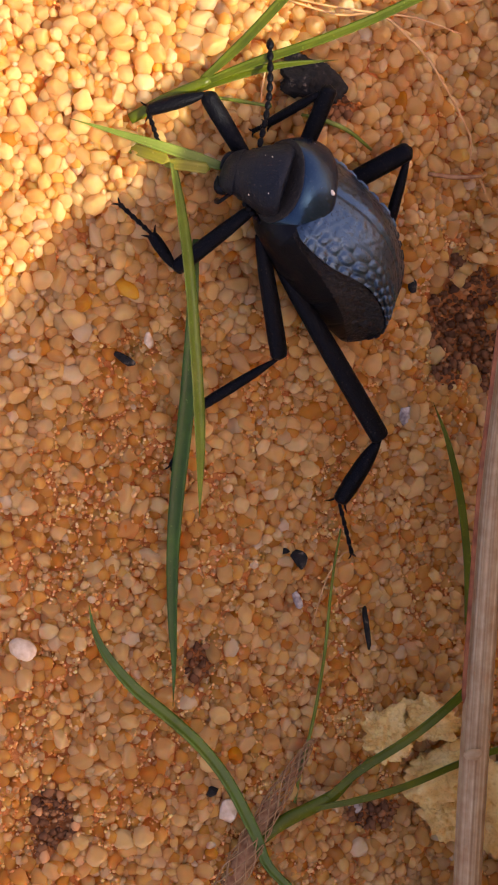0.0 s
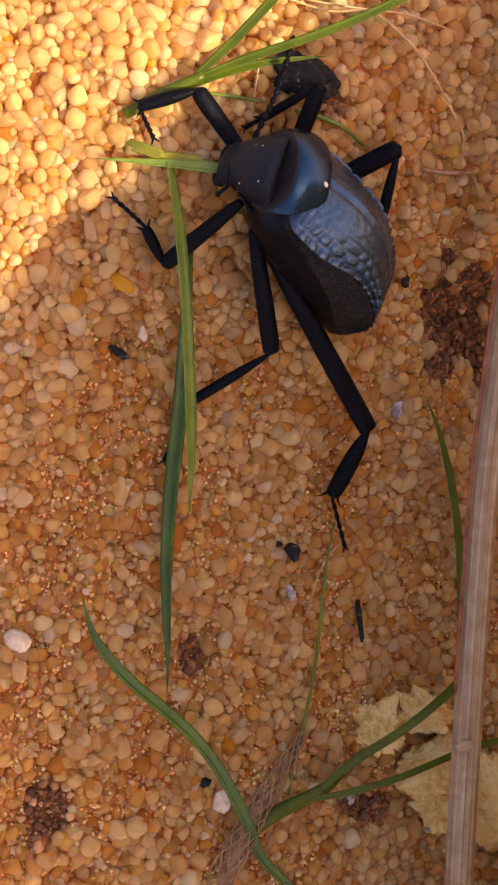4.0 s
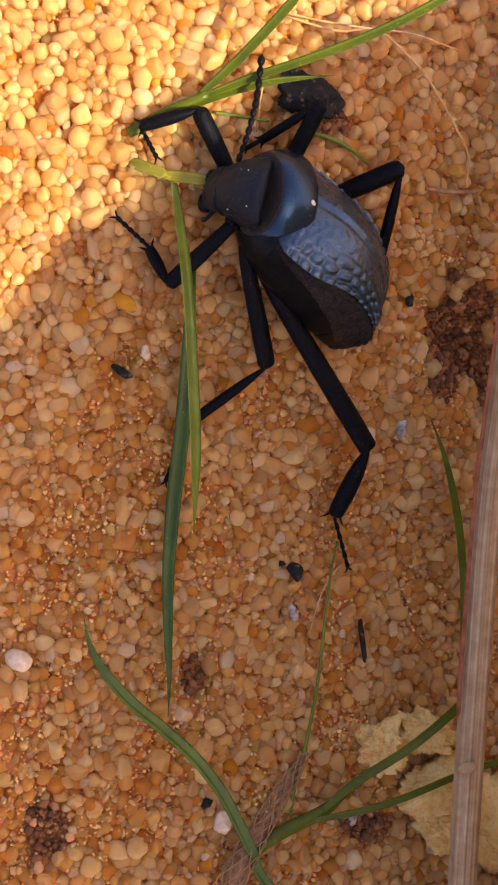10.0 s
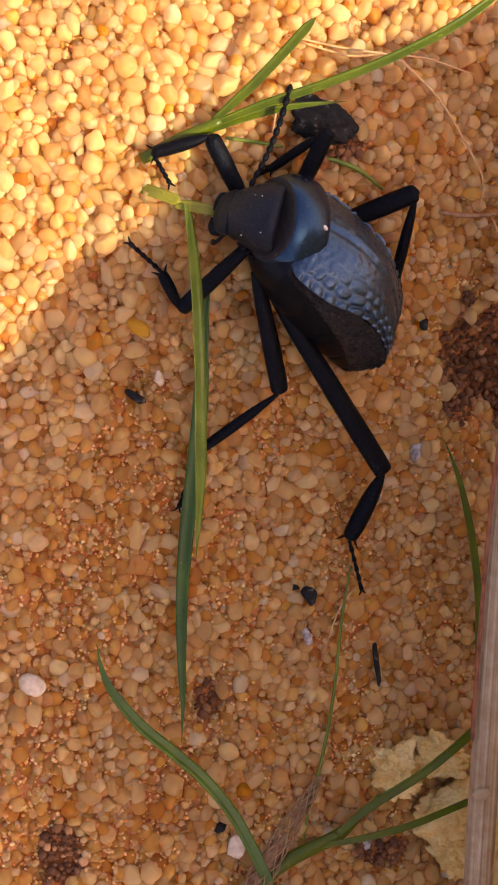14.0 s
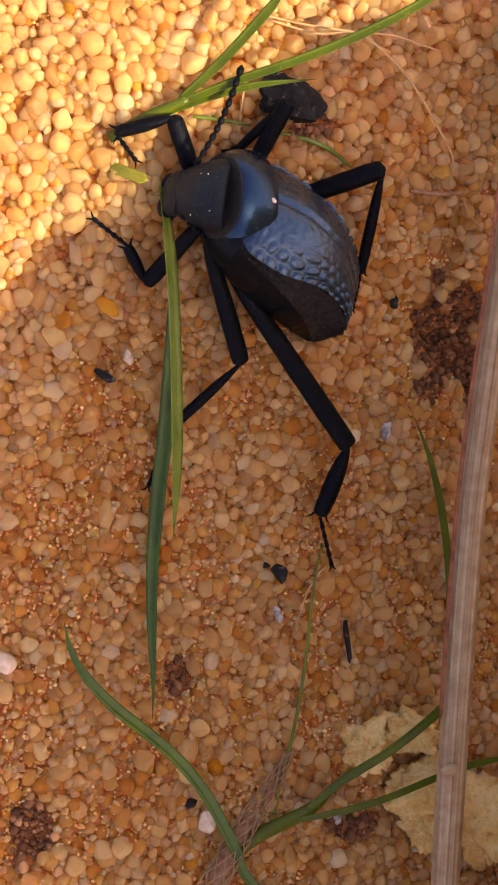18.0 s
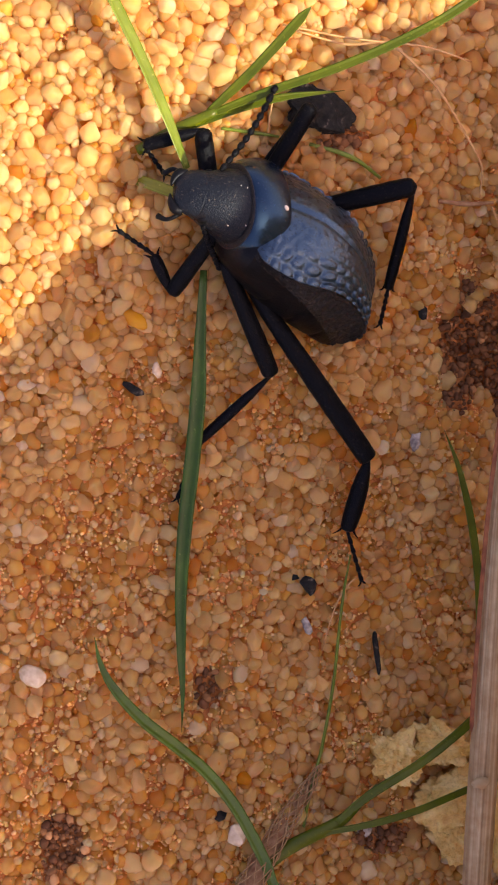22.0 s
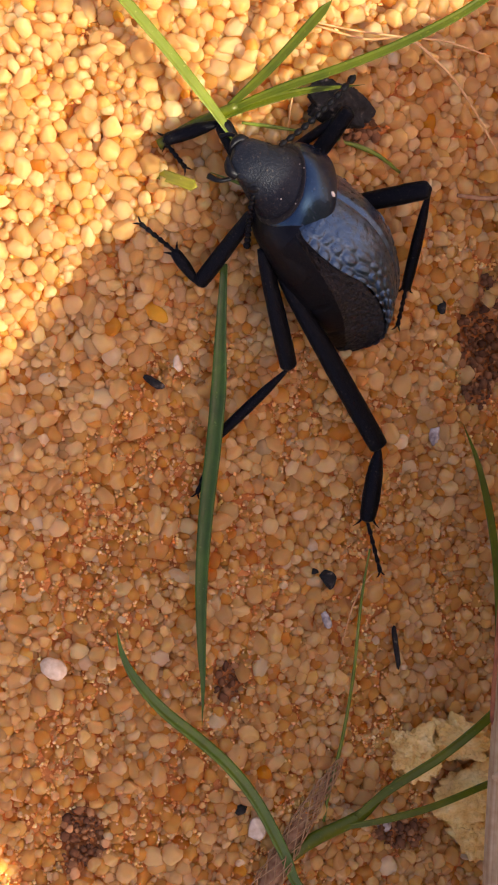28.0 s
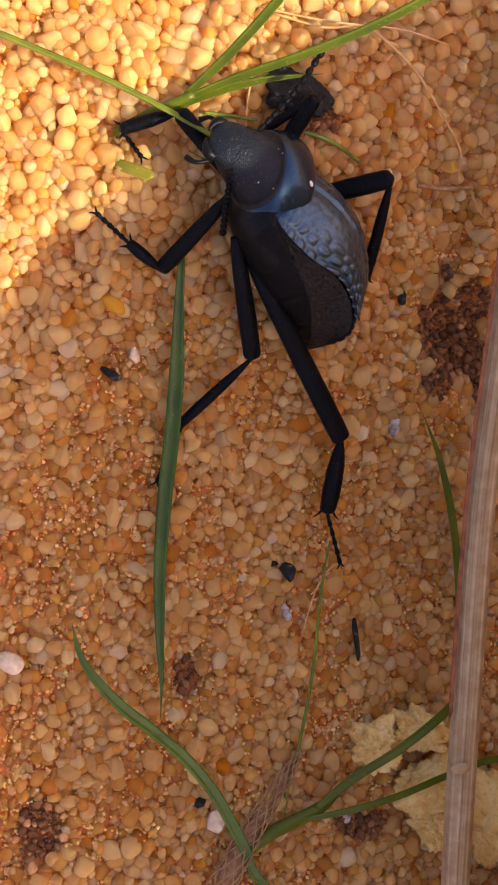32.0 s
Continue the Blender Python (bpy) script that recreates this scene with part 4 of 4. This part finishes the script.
    blade("blade", [(4.11, -30.54, -2.71), (8.31, -29.88, -3.19), (12.09, -28.99, -3.82), (16.51, -27.62, -5.2), (19.68, -27.04, -7.08), (23.83, -26.61, -8.48)], 0.6, GRASS, base, n=26, fold=0.3, taper=0.85)
    blade("shoot", [(6.71, -28.69, -3.57), (7.98, -27.71, -3.74), (9.11, -26.55, -3.94)], 0.35, GRASS_PALE, base, n=10, taper=0.3)

    straw = tagged(new("straw"), "dry grey-brown ridged straw stalk across the sand", "straw")
    axis = [(24.1, 43.8, 6.0), (22.09, 29.39, 4.6), (20.53, 14.99, 3.2), (19.15, 3.7, 2.2), (18.2, -5.15, 1.4), (17.46, -18.72, 0.0), (16.83, -32.66, -1.4), (16.44, -44.49, -2.4)]
    part("stalk", mesh_of("stalk", *(lambda r: (r[0], r[1], STRAW, r[2]))(tube(axis, [1.05, 1.1, 1.12, 1.15, 1.15, 1.1], 70, 48, 14, 0.035, 0.85, wobble=0.03))), straw)
    v, f, u = ribbon([(22.72, 43.34, 7.0), (20.76, 29.09, 5.6), (19.2, 14.84, 4.2), (17.83, 3.66, 3.2), (16.93, -5.1, 2.3), (16.15, -18.11, 0.9), (16.02, -21.38, 0.6)], 0.34, 50, 0.4, 0.15, None, 0.0, 0.96)
    part("sheath", mesh_of("sheath", v, f, SHEATH, u), straw, "red-brown torn leaf sheath")

    v, f = lumpy(81, 3, 0.3, (0.75, 0.45, 0.35))
    scar = part("scar", mesh_of("scar", (v + np.array((16.75, -25.37, 0.75))).tolist(), f.tolist(), STRAW), straw, "small pale scar on the stalk")

    hairs = [([(1.22, 32.61, 6.75), (5.0, 31.79, 6.7), (8.39, 31.36, 6.47), (11.89, 31.28, 5.42), (15.57, 30.63, 3.67)], 0.09),
             ([(2.06, 32.26, 6.54), (5.88, 31.28, 6.18), (8.84, 31.37, 6.17), (11.02, 29.94, 5.59), (13.08, 28.15, 4.46), (15.57, 25.03, 2.3), (16.82, 23.15, 0.89), (16.86, 21.06, -0.45)], 0.11),
             ([(17.93, 20.44, -1.17), (18.75, 18.98, -1.9), (19.92, 17.98, -2.76)], 0.12),
             ([(0.6, 28.26, 5.54), (0.21, 26.2, 5.27), (-0.04, 24.04, 4.53)], 0.07), ([(4.4, -15.73, -4.14), (5.56, -11.96, -3.86), (6.73, -10.09, -3.94), (7.46, -9.67, -4.36)], 0.07)]
    for pts, r in hairs:
        h = tagged(new("rootlet", mesh_of("rootlet", *tube(pts, [r * 0.8, r, r * 0.7], 30, 6)[:2], HAIR)), "thin dry orange rootlet", "root", "rootlets")
    twig = tagged(new("twig", mesh_of("twig", *tube([(13.54, 20.69, 0.07), (15.77, 20.52, -0.43), (18.06, 20.74, -1.1)], [0.16, 0.2, 0.12], 14, 8, wobble=0.15)[:2], HUSK)), "short pale dry twig on sand", "twig")
    for pts, r in (([(-3.44, 25.25, 5.67), (-1.32, 25.03, 5.34), (0.9, 24.82, 4.68)], 0.16), ([(3.19, 24.34, 4.2), (5.14, 23.83, 4.15), (6.92, 23.23, 3.4), (8.79, 22.16, 1.93)], 0.2)):
        tagged(new("grass_runner", mesh_of("grass_runner", *(lambda q: (q[0], q[1], GRASS_PALE, q[2]))(tube(pts, [r * 0.7, r, r * 0.6], 18, 7)))), "thin pale green grass runner", "grass", "grass runners")


def stone(name, at, size, mat, label, category, seed, rough=0.5, level=4, turn=(0, 0, 0), angular=0.4):
    v, f = faceted(seed, level, rough, tuple(1.45 * q for q in size)) if angular else lumpy(seed, level, rough, size)
    m = np.array(Euler([radians(q) for q in turn]).to_matrix())
    ob = new(name, mesh_of(name, (v @ m.T).tolist(), f.tolist(), mat))
    ob.matrix_world = mm(*at)
    return tagged(ob, label, category)


def build_shade_rock():
    """An unseen rock, added only to shade the slope: a long hump beside the place."""
    along, out = Vector((0.643, 0.766, 0)), Vector((0.766, -0.643, 0))
    verts, faces, n, m = [], [], 60, 26
    for i in range(n):
        s = -70 + 115 * i / (n - 1)
        end = math.sin(math.pi * min(1, max(0.0, (i + 0.5) / n))) ** 0.3
        for j in range(m):
            g = math.pi * j / (m - 1)
            p = Vector((63.5, -9.5, 0)) + along * s + out * (-math.cos(g) * 13 * end)
            q = Vector((s * 0.05, g * 2, 3.7))
            p.z = -12 + (85.5 * end * (1 + 0.055 * min(1.0, max(0.0, (s - 2) / 22)) + 0.02 * min(1.0, max(0.0, (-8 - s) / 15)))) * math.sin(g) ** 0.7 * (1 + 0.03 * noise.noise(q * 2.0) + 0.015 * noise.noise(q * 6.0))
            verts.append(p + out * 1.5 * noise.noise(q * 2.5))
        if i:
            a, b = (i - 1) * m, i * m
            faces += [(a + j, b + j, b + j + 1, a + j + 1) for j in range(m - 1)]
    faces += [tuple(range(m)), tuple((n - 1) * m + j for j in range(m - 1, -1, -1)), tuple(i * m for i in range(n - 1, -1, -1)) + tuple(i * m + m - 1 for i in range(n))]
    return tagged(new("rock", mesh_of("rock", verts, faces, CLOD)), "unseen long low rock added to shade the slope", "rock")


def build_litter():
    v, f = faceted(4, 5, 0.9, (2.7, 1.9, 1.4), 10, 0.8)
    ob = new("charred_clod", mesh_of("charred_clod", v.tolist(), f.tolist(), DARK))
    ob.matrix_world = mm(*(3.73, 26.77, 4.77), 0, 10, -32)
    tagged(ob, "black charred clod of plant litter", "clod")
    stone("charred_chip", (3.29, -10.16, -3.12), (0.62, 0.75, 0.45), DARK, "small black charred chip", "chip", 8, 0.6, 3, (10, 0, 20))
    stone("charred_chip", (2.13, -9.55, -3.07), (0.4, 0.25, 0.25), DARK, "small black charred chip", "chip", 9, 0.5, 2)
    stone("white_shard", (-8.58, 7.27, 2.72), (0.42, 0.72, 0.2), SHELL, "white broken shell shard", "shell", 11, 0.3, 2, (25, 30, 20), 0.7)
    stone("dark_twig", (-10.56, 5.87, 2.68), (1.1, 0.3, 0.25), DARK, "short black burnt twig", "twig", 13, 0.4, 3, (0, 0, -30))
    stone("grey_flake", (12.31, 1.6, -4.93), (0.5, 0.8, 0.4), GREY, "crumbly grey litter flake", "flake", 15, 0.6, 3, (0, 0, -15), 0.8)
    stone("seed_husk", (9.06, -16.17, -5.47), (0.26, 1.35, 0.3), DARK, "narrow dark seed husk", "seed", 17, 0.35, 3, (0, 0, 6))
    stone("grey_flake", (3.12, -13.55, -3.58), (0.35, 0.9, 0.25), GREY, "curled grey plant flake", "flake", 19, 0.5, 3, (0, 0, 14), 0.8)
    stone("dark_twig", (12.5, 12.36, -2.56), (0.3, 0.6, 0.25), DARK, "tiny dark twig piece", "twig", 21, 0.5, 3, (0, 0, 12))
    stone("charred_chip", (-4.03, -28.52, -0.76), (0.6, 0.5, 0.3), DARK, "dark chip beside a shell", "chip", 23, 0.5, 3)
    stone("white_shard", (-2.55, -30.32, -1.19), (0.75, 0.85, 0.35), SHELL, "dirty white shell piece", "shell", 25, 0.45, 3, (10, 10, 30))
    stone("grey_flake", (8.02, -31.11, -5.5), (0.7, 0.55, 0.3), GREY, "crumbly grey litter flake", "flake", 27, 0.5, 3)
    clod = [("pale_clod", (10.58, -25.27, -6.48), (2.3, 1.7, 1.5), 31, -28), ("pale_clod", (14.34, -24.43, -7.44), (2.7, 1.5, 1.5), 33, -14), ("pale_clod", (15.32, -29.13, -7.88), (2.7, 2.2, 1.6), 37, 10), ("pale_clod", (15.91, -32.51, -8.32), (1.7, 1.8, 1.4), 47, 30), ("pale_clod", (21.4, -32.57, -10.54), (2.4, 3.6, 1.6), 41, 5)]
    for name, at, size, seed, turn in clod:
        v, f = lumpy(seed, 5, 0.6, (1, 1, 1), 0.35)
        for i, p in enumerate(v):
            q = Vector(p) + Vector((seed, 0, 0))
            v[i] = p * (1.15 + 0.28 * noise.noise(q * 1.6) + 0.16 * noise.noise(q * 4.0) + 0.10 * abs(noise.noise(q * 9.0)) + 0.06 * noise.noise(q * 18.0))
        ob = new(name, mesh_of(name, (v * np.array(size) * 0.86).tolist(), f.tolist(), CLOD))
        ob.matrix_world = mm(*at, 0, 0, turn)
        tagged(ob, "pale yellow crumbly sandstone clod", "clod")
    stone("pale_grain", (-18.37, -16.41, 3.09), (1.15, 0.85, 0.7), SHELL, "large milky white sand grain", "grain", 43, 0.2, 3, (0, 0, -25), 0.0)


# ---- what moves ----
def moving_blades():
    """The blade that the beetle pulls on, and the pieces that it eats."""
    long = tagged(new("bitten_grass"), "light green bitten grass blade held in the jaws", "grass")
    blade("blade", [(0, 0, 0), (4, 0, 0.25), (9, 0, 0.3), (15, 0, 0.0), (21, 0, -0.5), (26, 0, -1.2)], 1.2, GRASS_PALE, long, n=34, fold=0.3, taper=0.72, side=(0, 0, 1), root=0.6)
    upper = tagged(new("bitten_grass_tip"), "green grass tip being pulled into the jaws", "grass")
    blade("blade", [(0, 0, 0), (3, 0, 0.15), (7, 0, 0.1), (12.2, 0, -0.3)], 0.85, GRASS_PALE, upper, n=20, fold=0.3, taper=0.4)
    lower = tagged(new("bitten_grass_end"), "yellow-green chewed grass end at the jaws", "grass")
    blade("blade", [(0, 0, 0), (1.6, 0, 0.1), (3.4, 0, 0)], 0.85, GRASS_YELLOW, lower, n=12, fold=0.2, thick=0.3, taper=0.97)
    return long, upper, lower


# seconds, root, a point towards the tip
LONG = [
    (0, (-6.54, 19.94, 7.2), (-3.83, -4.29, 10.5)),
    (2.5, (-6.57, 19.9, 7.2), (-4.02, -4.21, 10.5)),
    (5, (-6.2, 19.4, 7.2), (-4.16, -3.77, 10.5)),
    (7, (-6.45, 19.52, 7.2), (-4.4, -4.0, 10.5)),
    (9, (-6.27, 19.83, 7.2), (-3.79, -4.08, 10.5)),
    (11, (-6.39, 19.36, 7.2), (-4.16, -4.26, 10.5)),
    (13, (-6.45, 19.89, 7.2), (-4.54, -3.77, 10.5)),
    (14.5, (-6.22, 19.92, 7.2), (-4.93, -3.55, 10.5)),
    (16.5, (-6.46, 19.89, 7.2), (-7.45, -5.86, 10.5)),
    (17, (-6.23, 19.57, 7.2), (-6.71, -5.56, 10.5)),
    (18, (-5.72, 19.7, 7.2), (-3.89, -4.56, 10.5)),
    (19, (-6.26, 19.82, 7.2), (-4.49, -4.45, 10.5)),
    (19.3, (-6.5, 20.02, 7.2), (-4.84, -0.54, 15.5)),
    (19.5, (-6.36, 20.28, 7.2), (-6.93, 6.97, 27.0)),
    (19.7, (-7.21, 20.9, 7.2), (-11.04, 20.24, 30.0)),
    (20, (-6.64, 21.06, 7.2), (-13.33, 29.66, 18.0)),
    (21, (-6.89, 21.31, 7.2), (-12.62, 35.75, 12.5)),
    (22, (-5.97, 21.91, 7.2), (-11.94, 35.0, 12.5)),
    (23, (-5.64, 22.21, 7.2), (-12.31, 35.25, 12.5)),
    (24, (-5.22, 22.83, 7.2), (-12.7, 36.06, 12.5)),
    (25, (-3.73, 23.58, 7.2), (-15.13, 35.11, 12.5)),
    (27.5, (-3.38, 24.02, 7.2), (-14.98, 35.02, 12.5)),
    (28, (-3.54, 23.01, 7.2), (-14.25, 35.46, 12.5)),
    (29, (-3.41, 23.55, 7.2), (-16.72, 35.18, 12.5)),
    (30, (-2.95, 22.94, 7.2), (-17.84, 32.23, 12.5)),
    (31, (-1.94, 22.74, 7.2), (-19.1, 31.26, 12.5)),
    (32, (-2.04, 22.82, 7.2), (-20.01, 30.63, 12.5)),
]
UPPER = [
    (0, (-2.38, 19.74, 6.2), (-13.7, 23.07, 8.0)), (0.5, (-2.76, 20.17, 6.2), (-13.08, 25.56, 8.0)), (1, (-2.75, 20.19, 6.2), (-13.08, 25.17, 8.0)),
    (1.5, (-2.32, 20.01, 6.2), (-13.07, 24.24, 8.0)), (2, (-1.95, 19.76, 6.2), (-12.59, 22.88, 8.0)), (2.5, (-1.46, 19.49, 6.2), (-11.81, 21.91, 8.0)),
    (4.5, (0.67, 19.1, 6.2), (-10.62, 19.21, 8.0)), (5, (1.14, 19.61, 6.2), (-10.73, 19.44, 8.0)), (6, (2.64, 18.37, 6.0), (-9.35, 20.08, 7.6)),
    (7, (4.62, 17.05, 5.6), (-6.9, 19.65, 6.6)), (8, (6.77, 16.04, 5.2), (-3.67, 19.32, 6.2)),
]
LOWER = [
    (0, (-7.08, 19.98, 7.2), (-2.59, 19.57, 6.4)), (9, (-6.94, 20.16, 7.2), (-1.73, 19.66, 6.4)), (14.5, (-7.14, 19.92, 7.2), (-2.14, 19.23, 6.4)),
    (17, (-6.11, 19.82, 7.0), (-1.08, 19.12, 6.2)), (19, (-5.51, 19.68, 6.6), (-0.69, 18.43, 6.0)), (20, (-5.31, 19.57, 6.2), (-0.47, 17.93, 5.8)),
]


def motions():
    rows, heads, aerials, limb_rows = [], [], ([], []), [([], [], []) for _ in limbs]
    for t, dx, dy, turn in BODY:
        b = body_at(dx, dy, turn, *between(ROLL, t))
        inv = b.inverted()
        rows.append((t, metres(b)))
        heads.append((t, metres(head_at(t))))
        hm = b @ head_at(t)
        tip = Vector(between([(r[0], *r[1]) for r in FEELER], t))
        (far, far_base), (near, near_base) = feelers
        aerials[0].append((t, metres(inv @ aim(hm @ Vector(far_base), tip, Vector((1, 0, 0.3))))))
        aerials[1].append((t, metres(head_at(t) @ aim(Vector(near_base), Vector(near_base) + Vector((-1.2, 0.55 + 0.1 * math.sin(t * 3), -0.9)), Vector((0, 1, 0))))))
        for limb, moved, out in zip(limbs, KNEES, limb_rows):
            hip, knee, ankle, claw, la, lb = limb[3:]
            h = b @ hip
            k = knee + Vector((*between(moved, t), 0))
            up = Vector((0.2, 0, 1))
            end = k + (ankle - k).normalized() * lb
            thigh = aim(h, k, up)
            thigh.translation = k + (h - k).normalized() * la
            for o, m in zip(out, (thigh, aim(k, end, up), aim(end, claw, up))):
                o.append((t, metres(inv @ m)))
    for ob, keys in ((long, LONG), (upper, UPPER), (lower, LOWER)):
        out = []
        for t, p, q in keys:
            out.append((t, metres(aim(Vector(p), Vector(q), Vector((0.1, 0.05, 1)) if ob is not long else Vector((0.6, 0.1, 0.5)) if t < 28.5 else Vector((0.7, 0.35, 0.2))))))
        last, m0 = keys[-1][0], metres(body_at(*between(BODY, keys[-1][0]))).inverted() @ out[-1][1]
        out += [(t, metres(body_at(dx, dy, turn)) @ m0) for t, dx, dy, turn in BODY if t > last]
        walk(ob, out)
    walk(beetle, rows)
    walk(head, heads)
    for (an, _), out in zip(feelers, aerials):
        walk(an, out)
    for limb, out in zip(limbs, limb_rows):
        for o, r in zip(limb[:3], out):
            walk(o, r)


beetle, head, feelers, limbs = build_beetle()
long, upper, lower = moving_blades()
build_plants()
build_litter()
build_shade_rock()
shade_crumbs()
sand_grains()
motions()
